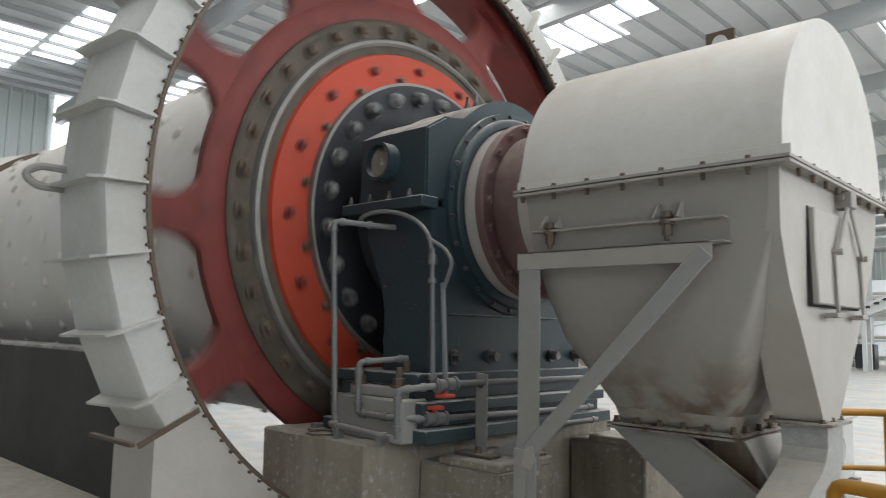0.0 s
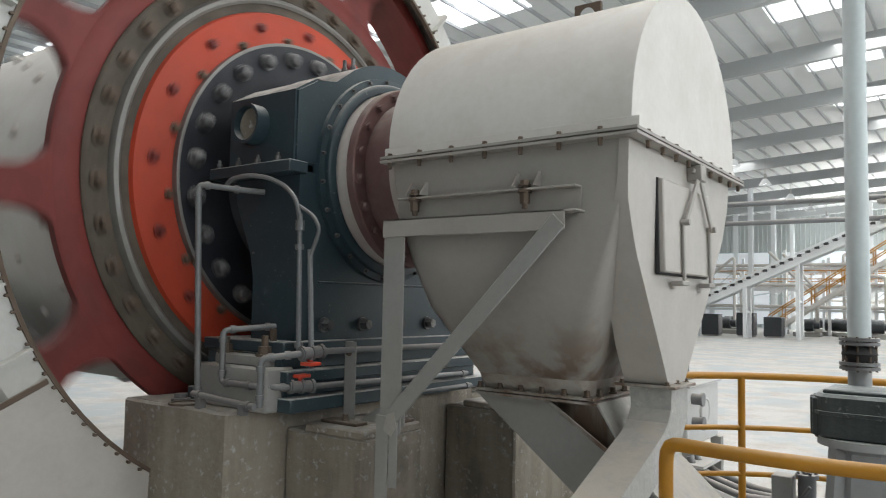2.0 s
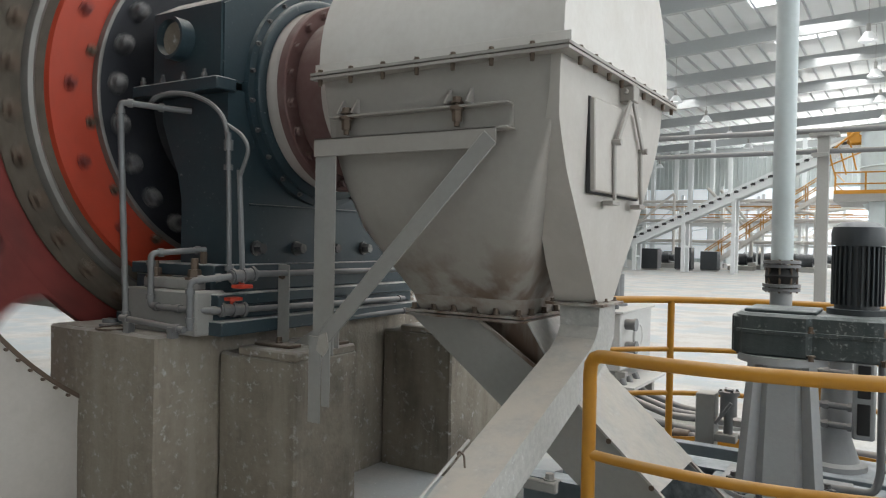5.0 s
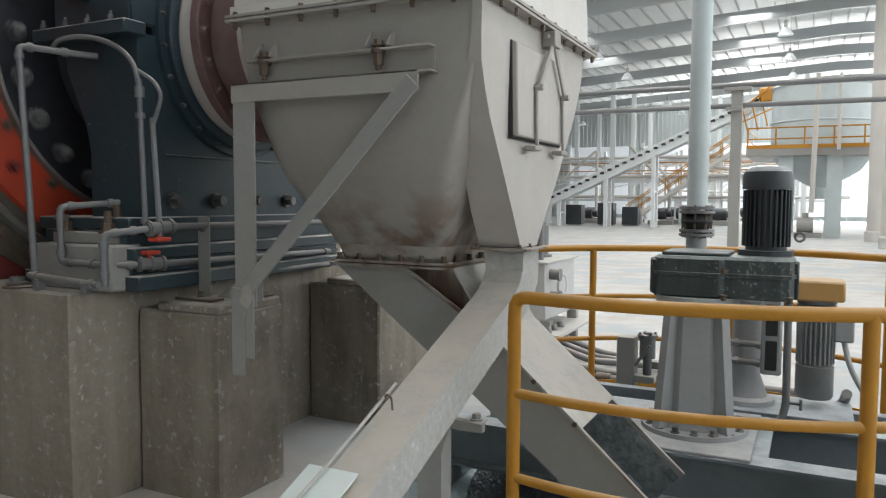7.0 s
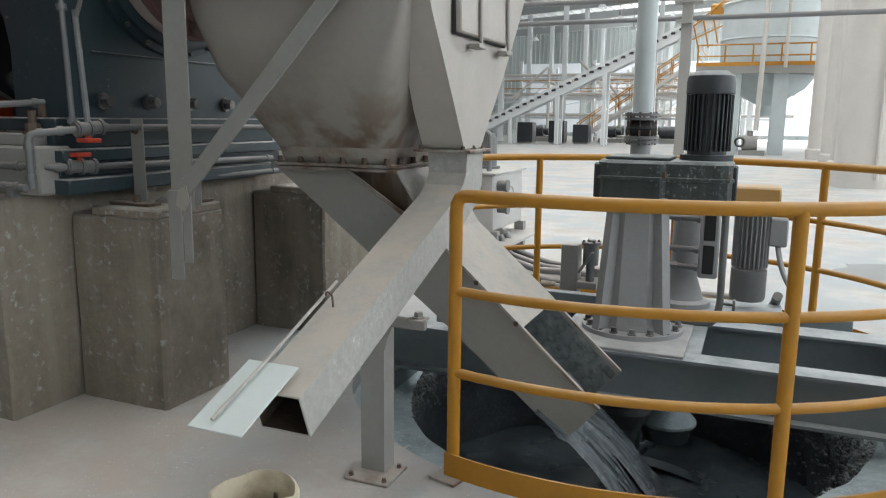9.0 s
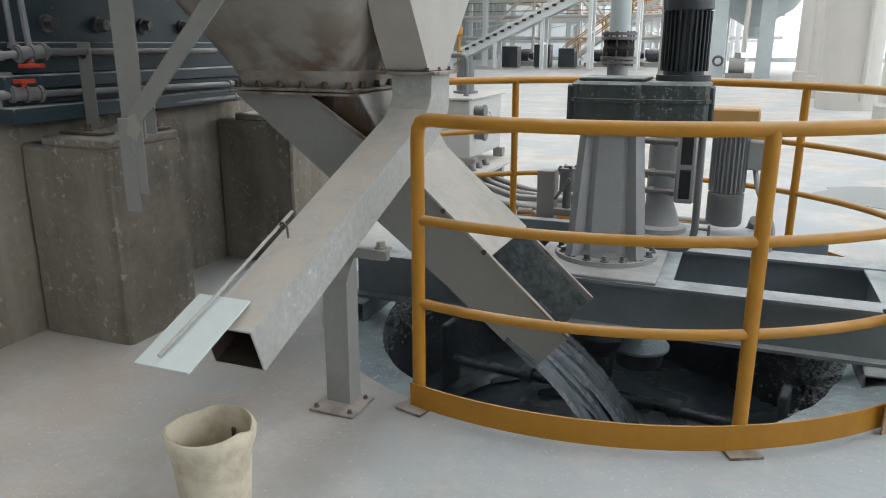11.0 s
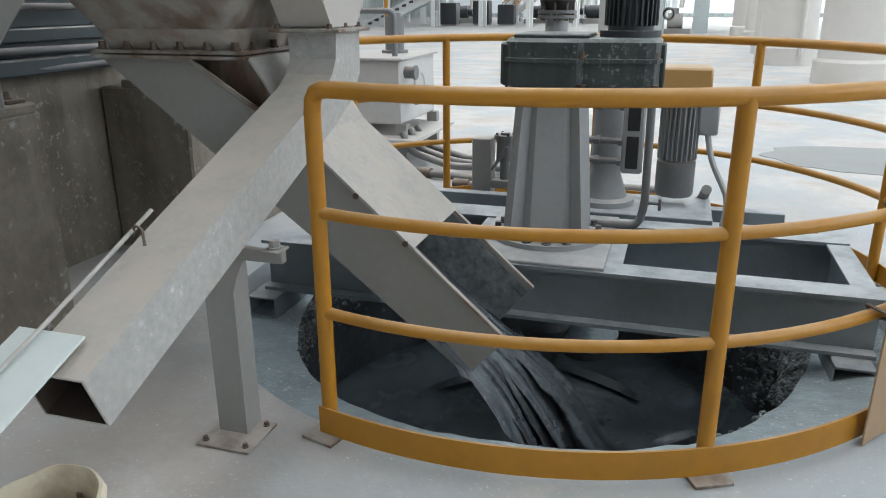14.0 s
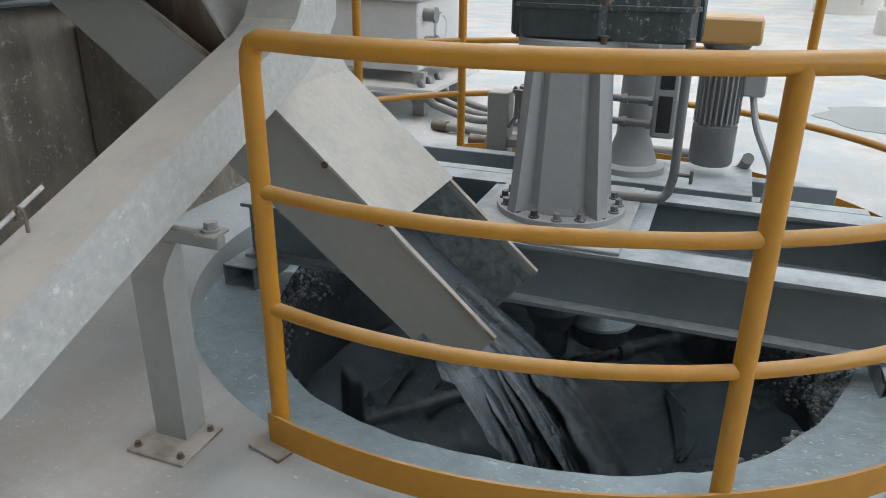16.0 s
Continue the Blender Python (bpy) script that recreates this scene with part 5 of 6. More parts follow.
def slurry_surface():
    """The stirred slurry in the tank, dished toward the shaft."""
    t = thing("slurry_pool", "blue-grey stirred slurry in the sunk tank", "slurry", at=(PIT[0], PIT[1], -0.82))
    bm = B()
    n, rings = 72, []
    for k in range(16):
        r = 0.08 + (R_TANK - 0.01 - 0.08) * k / 15
        rings.append([(r * math.cos(2 * math.pi * i / n), r * math.sin(2 * math.pi * i / n), 0.05 * (r / R_TANK) ** 2 + 0.03 * noise.noise(Vector((math.cos(2 * math.pi * i / n + 3 * r) * r * 4, math.sin(2 * math.pi * i / n + 3 * r) * r * 4, 1)))) for i in range(n)])
    ring_loft(bm, rings, caps=False)
    part("surface", bm, "slurry", t, smooth=60)
    rng = random.Random(8)
    for k in range(9):
        bm = B()
        a0, r0 = rng.uniform(0, 360), rng.uniform(0.35, 0.95)
        pts = [((r0 + 0.05 * i / 8) * math.cos(radians(a0 + 6 * i)), (r0 + 0.05 * i / 8) * math.sin(radians(a0 + 6 * i)), 0.045 + 0.05 * (r0 / R_TANK) ** 2) for i in range(9)]
        rings = []
        for i, p in enumerate(pts):
            w = 0.05 * math.sin(math.pi * (i + 0.5) / 9)
            c, s = math.cos(radians(a0 + 6 * i)), math.sin(radians(a0 + 6 * i))
            rings.append([(p[0] - w * c, p[1] - w * s, p[2] - 0.02), (p[0], p[1], p[2] + 0.012), (p[0] + w * c, p[1] + w * s, p[2] - 0.02)])
        ring_loft(bm, rings)
        part("swirl_ridge", bm, "slurry", t, smooth=60)
    return t


def agitator():
    """Shaft, hub and one long stirring bar with upright paddles at its ends."""
    t = thing("agitator_shaft", "dark mud-caked agitator with a bar and upright paddles", "agitator", at=(0.57, 0.66, 0))
    bm = B()
    lathe(bm, [(0.2, 0.06), (-0.2, 0.06), (-0.22, 0.075), (-0.45, 0.075), (-0.47, 0.06), (-1.3, 0.05)], 20, "z")
    part("shaft", bm, "crust", t)
    bm = B()
    lathe(bm, [(-0.14, 0.06), (-0.17, 0.10), (-0.20, 0.13), (-0.215, 0.135), (-0.24, 0.12), (-0.27, 0.11), (-0.33, 0.07)], 28, "z")
    part("hub", bm, "crust", t, "slurry-splashed dark hub")
    for a in (0, 180):
        m = pose(0, 0, -0.56, 0, 0, a)
        bm = B()
        rod(bm, m @ Vector((0.05, 0, 0)), m @ Vector((0.98, 0, -0.02)), 0.03, n=10)
        part("arm", bm, "stream", t)
        bm = B()
        rod(bm, m @ Vector((0.40, 0, 0)), m @ Vector((0.47, 0, 0)), 0.05, n=10)
        part("sleeve", bm, "crust", t)
        bm = B()
        box(bm, 0.94, 0.99, -0.08, 0.08, -0.22, 0.24, 0.01, m)
        part("paddle", bm, "crust", t)
    return t


def sunk_casing():
    """The pump's splashed casing that hangs under the bridge, with a stub column beside it."""
    t = thing("sunk_pump_casing", "slurry-splashed pale pump casing hanging under the bridge", "pump casing")
    bm = B()
    lathe(bm, [(-0.02, 0.07), (-0.20, 0.075), (-0.235, 0.11), (-0.27, 0.15), (-0.285, 0.165), (-0.30, 0.165), (-0.305, 0.15)], 28, "z", (0.77, 0.78, 0))
    part("bell", bm, "ledge", t, "pale splashed bell")
    bm = B()
    lathe(bm, [(-0.303, 0.15), (-0.32, 0.14), (-0.40, 0.125), (-0.43, 0.06), (-0.43, 0.001)], 28, "z", (0.77, 0.78, 0))
    part("volute", bm, "crust", t)
    bm = B()
    rod(bm, (0.77, 0.78, -0.03), (0.77, 0.86, 0.2), 0.05, n=14)
    part("hanger", bm, "beam", t)
    return t


def mud_lumps():
    """Clotted mud on the tank's wall and lip."""
    rng = random.Random(3)
    ball = B()
    bmesh.ops.create_icosphere(ball, subdivisions=1, radius=1)
    base = [v.co.copy() for v in ball.verts]
    tris = [[v.index for v in f.verts] for f in ball.faces]
    ball.free()
    verts, faces = [], []
    for k in range(9000):
        a = radians(rng.gauss(-6, 21)) if k % 8 else radians(rng.uniform(140, 235))
        z = -0.13 - abs(rng.gauss(0, 0.26)) if k % 8 else -0.13 - abs(rng.gauss(0, 0.12))
        r0 = tank_radius(a, z + 0.13) + rng.uniform(-0.004, 0.003)
        size = rng.uniform(0.005, 0.014)
        p = Vector((PIT[0] + r0 * math.cos(a), PIT[1] + r0 * math.sin(a), z))
        o = len(verts)
        verts += [p + Vector((v.x * size * rng.uniform(0.7, 1.3), v.y * size * rng.uniform(0.7, 1.3), v.z * size * rng.uniform(0.6, 1.2))) for v in base]
        faces += [[i + o for i in f] for f in tris]
    me = bpy.data.meshes.new("mud_lumps")
    me.from_pydata(verts, [], faces)
    me.shade_smooth()
    me.materials.append(M["lumps"])
    return tagged(new("mud_lumps", me), "clotted grey mud lumps on the tank wall", "mud", kind="stuff")


# ---- the tank's bridge and drives ----
def bridge():
    t = thing("tank_bridge", "grey steel beam bridge across the sunk tank", "bridge")
    for y in (0.30, 1.02):
        bm = B()
        x0, x1 = -0.75, 1.95
        half = [(0.07, -0.02), (0.07, -0.004), (0.008, -0.004), (0.008, 0.219), (0.07, 0.219), (0.07, 0.235)]
        prism(bm, [(y + u, v) for u, v in half] + [(y - u, v) for u, v in half[::-1]], "x", x0, x1)
        part("beam", bm, "beam", t, smooth=0)
    for x in (0.25, 0.90, 1.90):
        bm = B()
        box(bm, x - 0.01, x + 0.01, 0.31, 1.01, 0.0, 0.215, 0.002)
        box(bm, x - 0.05, x + 0.05, 0.37, 0.95, 0.212, 0.227, 0.002)
        part("cross_beam", bm, "beam", t)
    bm = B()
    box(bm, 0.26, 0.88, 0.24, 1.06, 0.236, 0.252, 0.004)
    part("mount_plate", bm, "pedestal", t)
    for x, y in ((-0.72, 0.43), (1.86, 0.43), (-0.72, 1.1), (1.86, 1.1)):
        bm = B()
        for z0, z1 in ((-0.125, -0.115), (-0.031, -0.021)):
            box(bm, x - 0.08, x + 0.08, y - 0.3, y + 0.3, z0, z1, 0.002)
        box(bm, x + 0.07, x + 0.08, y - 0.3, y + 0.3, -0.125, -0.021, 0.002)
        box(bm, x - 0.08, x - 0.07, y - 0.3, y + 0.3, -0.125, -0.021, 0.002)
        part("bearer", bm, "beam", t)
    return t


def pedestal():
    t = thing("agitator_drive", "agitator drive with pale cast pedestal, dark green reducer and motor", "agitator drive")
    cx, cy = 0.57, 0.66
    bm = B()
    lathe(bm, [(0.252, 0.001), (0.252, 0.272), (0.276, 0.272), (0.279, 0.2), (0.31, 0.19)], 40, "z", (cx, cy, 0))
    part("base_flange", bm, "pedestal", t)
    for k in range(16):
        bm = B()
        a = k * 22.5 + 8
        hexbolt(bm, (cx + 0.24 * math.cos(radians(a)), cy + 0.24 * math.sin(radians(a)), 0.276), (0, 0, 1), 0.017, 0.03)
        part("base_bolt", bm, "bolt_dark" if k % 3 else "pipe", t)
    # tapered column: flat faces between heavy corner webs
    bm = B()
    ring_loft(bm, [[(cx + r * math.cos(radians(45 * k + 22.5 + 6)), cy + r * math.sin(radians(45 * k + 22.5 + 6)), z) for k in range(8)] for z, r in ((0.276, 0.20), (0.33, 0.192), (0.90, 0.157), (0.925, 0.17))])
    part("column", bm, "pedestal", t, smooth=20)
    bm = B()
    lathe(bm, [(0.925, 0.001), (0.925, 0.212), (0.962, 0.212), (0.962, 0.001)], 32, "z", (cx, cy, 0))
    part("top_flange", bm, "pedestal", t)
    for k in range(4):
        bm = B()
        prism(bm, [(0.14, 0.276), (0.262, 0.276), (0.255, 0.31), (0.195, 0.925), (0.11, 0.925)], "y", -0.026, 0.026)
        bm.transform(pose(cx, cy, 0, 0, 0, 90 * k + 45 + 6))
        part("corner_web", bm, "pedestal", t, smooth=0)
    for k in range(4):
        bm = B()
        box(bm, 0.135, 0.176, -0.012, 0.012, 0.29, 0.36, 0.004, pose(cx, cy, 0, 0, 0, 90 * k + 6))
        part("foot_web", bm, "pedestal", t, smooth=0)
    # reducer case: stepped plan with chamfered corners, middle seam, cast ribs
    def plan(g):
        pts = [(0.355, 0.62), (0.37, 0.55), (0.40, 0.51), (0.45, 0.495), (0.69, 0.495), (0.715, 0.525), (0.97, 0.525), (1.01, 0.54), (1.03, 0.59), (1.03, 0.86), (1.0, 0.92), (0.42, 0.92), (0.355, 0.82)]
        c = Vector((0.695, 0.70))
        return [tuple(Vector(p) + (Vector(p) - c).normalized() * g) for p in pts]
    bm = B()
    rings = []
    for z, g in ((0.962, -0.02), (0.972, 0), (1.072, 0), (1.074, 0.01), (1.09, 0.01), (1.092, 0), (1.158, 0.0), (1.172, -0.018)):
        rings.append([(x, y, z) for x, y in plan(g)])
    ring_loft(bm, rings)
    case = part("reducer_case", bm, "reducer", t, "dark green cast reducer splashed with grey", smooth=20)
    bm = B()
    box(bm, 0.40, 0.73, 0.56, 0.88, 1.17, 1.19, 0.006)
    part("top_cover", bm, "reducer", case)
    for x, y, a in ((0.357, 0.585, 68), (0.372, 0.55, 68), (0.345, 0.66, 90), (0.345, 0.74, 90), (1.032, 0.62, 90), (1.032, 0.74, 90)):
        bm = B()
        box(bm, -0.012, 0.012, -0.018, 0.018, 0.968, 1.15, 0.006, pose(x, y, 0, 0, 0, a))
        part("case_rib", bm, "reducer", case)
    for x, y in ((0.365, 0.60), (1.01, 0.555), (0.71, 0.51)):
        part("case_bolt", hexbolt(B(), (x, y, 1.09), (0, 0, 1), 0.012, 0.03), "bolt_rust", case)
        part("case_bolt", hexbolt(B(), (x + 0.005, y - 0.01, 0.985), (0, 0, -1), 0.014, 0.03), "bolt_rust", case)
    mx, my = 0.885, 0.80
    bm = B()
    lathe(bm, [(1.17, 0.001), (1.17, 0.135), (1.20, 0.135), (1.20, 0.10), (1.52, 0.10), (1.525, 0.001)], 40, "z", (mx, my, 0))
    motor = part("motor", bm, "motor", t, "dark finned vertical electric motor")
    for k in range(28):
        bm = B()
        a = k * 360 / 28
        m = pose(mx, my, 0, 0, 0, a)
        box(bm, 0.096, 0.118, -0.0035, 0.0035, 1.22, 1.51, 0, m)
        part("fin", bm, "motor", motor, smooth=0)
    bm = B()
    lathe(bm, [(1.515, 0.122), (1.575, 0.122), (1.605, 0.115), (1.63, 0.08), (1.635, 0.001)], 36, "z", (mx, my, 0))
    part("fan_cowl", bm, "motor", motor)
    bm = B()
    lathe(bm, [(0, 0.022), (0.008, 0.028), (0.016, 0.022), (0.008, 0.016), (0, 0.022)], 14, "x", (0, 0, 0))
    bm.transform(pose(mx + 0.16, my - 0.02, 1.27, 0, 0, 90))
    part("lifting_ring", bm, "bolt_dark", motor)
    return t


def pump():
    """A vertical slurry pump beside the agitator: riser, belt guard and motor."""
    t = thing("vertical_slurry_pump", "vertical slurry pump with grey motor and orange belt guard", "pump")
    px, py = 0.455, 1.42
    bm = B()
    rod(bm, (px, py, 1.42), (px, py, 8.9), 0.062, n=24)
    part("riser_pipe", bm, "tank", t, "pale grey riser pipe")
    for z in (1.375, 1.40, 1.235, 1.26):
        bm = B()
        rod(bm, (px, py, z), (px, py, z + 0.018), 0.105, n=28)
        part("flange", bm, "pipe", t)
    for k in range(8):
        bm = B()
        a = radians(k * 45)
        rod(bm, (px + 0.085 * math.cos(a), py + 0.085 * math.sin(a), 1.225), (px + 0.085 * math.cos(a), py + 0.085 * math.sin(a), 1.425), 0.007, n=6)
        part("tie_bolt", bm, "bolt_rust", t)
    bm = B()
    lathe(bm, [(1.275, 0.07), (1.30, 0.085), (1.325, 0.095), (1.35, 0.085), (1.375, 0.07)], 28, "z", (px, py, 0))
    part("rubber_joint", bm, "rubber", t, "black rubber expansion joint")
    bm = B()
    rod(bm, (px, py, -0.9), (px, py, 1.24), 0.062, n=20)
    part("lower_pipe", bm, "pedestal", t)
    # drive frame, motor and guard
    mx, my = 1.14, 1.52
    bm = B()
    lathe(bm, [(0.28, 0.001), (0.28, 0.095), (0.295, 0.105), (0.475, 0.105), (0.48, 0.088), (0.84, 0.088), (0.85, 0.108), (0.868, 0.108), (0.868, 0.001)], 32, "z", (mx, my, 0))
    motor = part("motor", bm, "pipe", t, "grey finned pump motor")
    for k in range(24):
        bm = B()
        box(bm, 0.086, 0.106, -0.003, 0.003, 0.49, 0.84, 0, pose(mx, my, 0, 0, 0, k * 15))
        part("fin", bm, "pedestal", motor, smooth=0)
    bm = B()
    box(bm, mx + 0.095, mx + 0.20, my - 0.06, my + 0.05, 0.63, 0.80, 0.01)
    tube(bm, [(mx + 0.15, my - 0.02, 0.63), (mx + 0.18, my - 0.1, 0.5), (mx + 0.28, my - 0.2, 0.32), (mx + 0.25, my - 0.3, 0.1)], 0.016, 8, 0.06)
    part("terminal_box", bm, "pedestal", motor)
    bm = B()
    box(bm, 0.60, 1.285, 1.40, 1.66, 0.87, 0.99, 0.012)
    part("belt_guard", bm, "wood_box", t, "orange-yellow belt guard")
    bm = B()
    box(bm, 0.85, 0.965, 1.30, 1.34, 0.43, 0.88, 0.012)
    frame_p = part("hinge_frame", bm, "pedestal", t)
    # solid black boxes: the darkness inside the openings is put in as colour
    for z0, z1 in ((0.46, 0.635), (0.665, 0.85)):
        bm = B()
        box(bm, 0.875, 0.94, 1.292, 1.305, z0, z1, 0.004)
        part("opening", bm, "rubber", frame_p)
    for z in (0.49, 0.60, 0.79):
        bm = B()
        rod(bm, (0.62, 1.36, z), (0.86, 1.33, z), 0.018, n=10)
        rod(bm, (0.70, 1.35, z), (0.73, 1.347, z), 0.028, n=6)
        rod(bm, (0.83, 1.334, z), (0.85, 1.331, z), 0.028, n=6)
        part("tension_rod", bm, "pipe", t)
    bm = B()
    lathe(bm, [(0.22, 0.17), (0.255, 0.17), (0.27, 0.13), (0.40, 0.085), (0.84, 0.08), (0.85, 0.1), (0.87, 0.1)], 24, "z", (0.76, 1.46, 0))
    part("bearing_column", bm, "pedestal", t)
    bm = B()
    box(bm, 0.45, 1.35, 1.25, 1.70, 0.185, 0.225, 0.006)
    box(bm, 0.45, 1.35, 1.22, 1.26, 0.10, 0.225, 0.004)
    part("sole_plate", bm, "beam", t)
    bm = B()
    box(bm, -0.65, 1.85, 1.26, 1.34, -0.10, 0.185, 0.004)
    box(bm, -0.55, 1.75, 1.60, 1.68, -0.10, 0.185, 0.004)
    part("bearer", bm, "beam", t)
    return t


def conduit():
    t = thing("cable_conduit", "bent grey cable conduit on the tank bridge", "conduit")
    bm = B()
    tube(bm, [(0.72, 0.86, 0.265), (0.98, 0.88, 0.265), (1.005, 0.90, 0.36), (1.0, 0.90, 1.16)], 0.02, 12, 0.1, 6)
    part("pipe", bm, "pipe", t)
    bm = B()
    tube(bm, [(1.005, 0.90, 0.38), (1.08, 0.89, 0.38)], 0.009, 6)
    box(bm, 1.07, 1.085, 0.87, 0.91, 0.35, 0.41, 0.003)
    part("clip", bm, "pipe", t)
    return t


def stub_post():
    t = thing("valve_stand", "square grey post with a small valve on the tank edge", "valve stand")
    bm = B()
    box(bm, -0.105, 0.02, 1.75, 1.88, -0.12, 0.50, 0.006)
    part("post", bm, "grey_paint", t)
    bm = B()
    box(bm, 0.02, 0.16, 1.74, 1.82, 0.19, 0.24, 0.004)
    box(bm, 0.08, 0.19, 1.82, 1.90, 0.29, 0.33, 0.004)
    part("step_bracket", bm, "grey_paint", t)
    bm = B()
    rod(bm, (0.10, 1.80, 0.36), (0.10, 1.80, 0.50), 0.055, n=16)
    rod(bm, (0.10, 1.80, 0.50), (0.10, 1.80, 0.525), 0.07, n=16)
    rod(bm, (0.10, 1.80, 0.525), (0.10, 1.80, 0.54), 0.03, n=8)
    bar(bm, (0.03, 1.73, 0.31), (0.13, 1.73, 0.46), 0.02, 0.02)
    rod(bm, (0.10, 1.80, 0.24), (0.10, 1.80, 0.36), 0.03, n=10)
    part("valve", bm, "pipe", t)
    for a in range(4):
        p = (0.10 + 0.055 * math.cos(radians(90 * a + 30)), 1.80 + 0.055 * math.sin(radians(90 * a + 30)), 0.525)
        part("valve_bolt", hexbolt(B(), p, (0, 0, 1), 0.009, 0.014), "bolt_dark", t)
    return t


def oil_station():
    t = thing("oil_station", "dusty white oil tank with gauges, pipes and a motor", "oil station")
    x0, x1, y0, y1 = -1.95, -1.08, 3.08, 4.0
    bm = B()
    box(bm, x0, x1, y0, y1, 0.34, 0.865, 0.012)
    body = part("tank", bm, "box_white", t)
    bm = B()
    box(bm, x0 - 0.03, x1 + 0.03, y0 - 0.03, y1 + 0.03, 0.865, 0.885, 0.004)
    part("lid", bm, "box_white", t)
    bm = B()
    lathe(bm, [(0, 0.001), (0.0, 0.13), (0.02, 0.13), (0.025, 0.11), (0.015, 0.10), (0.015, 0.001)], 28, "x", (x1, 3.55, 0.62))
    part("round_cover", bm, "box_white", body)
    for y, z in ((3.22, 0.76), (3.24, 0.55)):
        bm = B()
        rod(bm, (x1, y, z), (x1 + 0.08, y, z), 0.05, n=16)
        rod(bm, (x1 + 0.08, y, z), (x1 + 0.10, y, z), 0.06, n=16)
        part("gauge", bm, "pipe", body)
    bm = B()
    box(bm, x0 - 0.1, x1 + 0.2, y0 - 0.2, y1, 0.22, 0.25, 0.004)
    part("tray", bm, "box_white", t)
    for x in (x0, x1):
        for y in (y0, y1 - 0.08):
            bm = B()
            box(bm, x - 0.05, x + 0.05, y, y + 0.08, 0, 0.34, 0.004)
            part("leg", bm, "grey_paint", t)
    for k, y in enumerate((2.98, 3.15, 3.35)):
        bm = B()
        tube(bm, [(x1 + 0.05, y, 0.3), (x1 + 0.12, y, 0.14), (x1 + 0.5, y - 0.1, 0.06), (x1 + 1.4, y - 0.25 * k, 0.06)], 0.03, 10, 0.08)
        part("hose", bm, "pipe", t)
        bm = B()
        rod(bm, (x1 + 0.02, y, 0.12), (x1 + 0.1, y, 0.2), 0.045, n=12)
        part("valve", bm, "pipe", t)
    bm = B()
    rod(bm, (-1.35, 3.7, 0.885), (-1.35, 3.7, 1.2), 0.085, n=20)
    rod(bm, (-1.35, 3.7, 1.2), (-1.35, 3.7, 1.23), 0.06, n=20)
    rod(bm, (-1.35, 3.7, 0.885), (-1.35, 3.7, 0.91), 0.12, n=20)
    part("motor", bm, "pipe", t)
    bm = B()
    tube(bm, [(-1.6, 3.3, 0.88), (-1.6, 3.3, 1.25), (-1.2, 3.3, 1.25), (-1.2, 3.3, 0.88)], 0.025, 10, 0.06)
    tube(bm, [(-1.75, 3.2, 0.88), (-1.75, 3.2, 1.4)], 0.03, 10)
    box(bm, -1.82, -1.68, 3.12, 3.28, 1.1, 1.22, 0.01)
    part("filter", bm, "pipe", t)
    bm = B()
    rod(bm, (-1.5, 3.9, 0.885), (-1.5, 3.9, 1.42), 0.02, n=8)
    lathe(bm, [(1.42, 0.02), (1.44, 0.04), (1.5, 0.04), (1.53, 0.001)], 12, "z", (-1.5, 3.9, 0))
    part("warning_light", bm, "yellow", t, "small yellow warning light")
    return t


# ---- railing ----
POSTS = [254.8, 296.8, 338.0, 376.0, 412.0, 448.0, 484.2, 508.0]


def rail_point(deg, z, dr=0.0):
    a = radians(deg)
    return Vector((RAIL[0] + (R_RAIL + dr) * math.cos(a), RAIL[1] + (R_RAIL + dr) * math.sin(a), z))


def railing():
    t = thing("safety_railing", "yellow tubular safety railing round the sunk tank", "railing")
    r = 0.025
    bm = B()
    first, last = POSTS[0], POSTS[-1]
    arc = [rail_point(first + (last - first) * k / 70, 1.10) for k in range(71)]
    corner = [rail_point(first, 1.03), rail_point(first + 0.15, 1.068), rail_point(first + 0.6, 1.09), rail_point(first + 1.3, 1.098), rail_point(first + 2.2, 1.10)]
    pts = [rail_point(first, 0.02), rail_point(first, 0.5)] + corner + arc[2:]
    tube(bm, pts, r, 12)
    part("top_rail", bm, "yellow", t)
    for z in (0.742, 0.425):
        bm = B()
        tube(bm, [rail_point(first + (last - first) * k / 70, z) for k in range(71)], 0.019, 10)
        part("mid_rail", bm, "yellow", t)
    for a in POSTS[1:]:
        bm = B()
        rod(bm, rail_point(a, 0.012), rail_point(a, 1.10), r, n=14)
        part("post", bm, "yellow", t)
    for a in POSTS:
        bm = B()
        m = pose(*rail_point(a, 0.0), 0, 0, a)
        box(bm, -0.06, 0.075, -0.06, 0.06, 0.0, 0.012, 0.002, m)
        part("foot_plate", bm, "grey_paint" if a > 300 else "hopper", t)
    bm = B()
    ring0 = []
    a0, a1 = first - 0.8, 484.2
    for k in range(81):
        a = a0 + (a1 - a0) * k / 80
        ring0.append([rail_point(a, 0.012, 0.02), rail_point(a, 0.104, 0.02), rail_point(a, 0.104, 0.028), rail_point(a, 0.012, 0.028)])
    ring_loft(bm, ring0)
    part("toe_board", bm, "yellow", t)
    return t


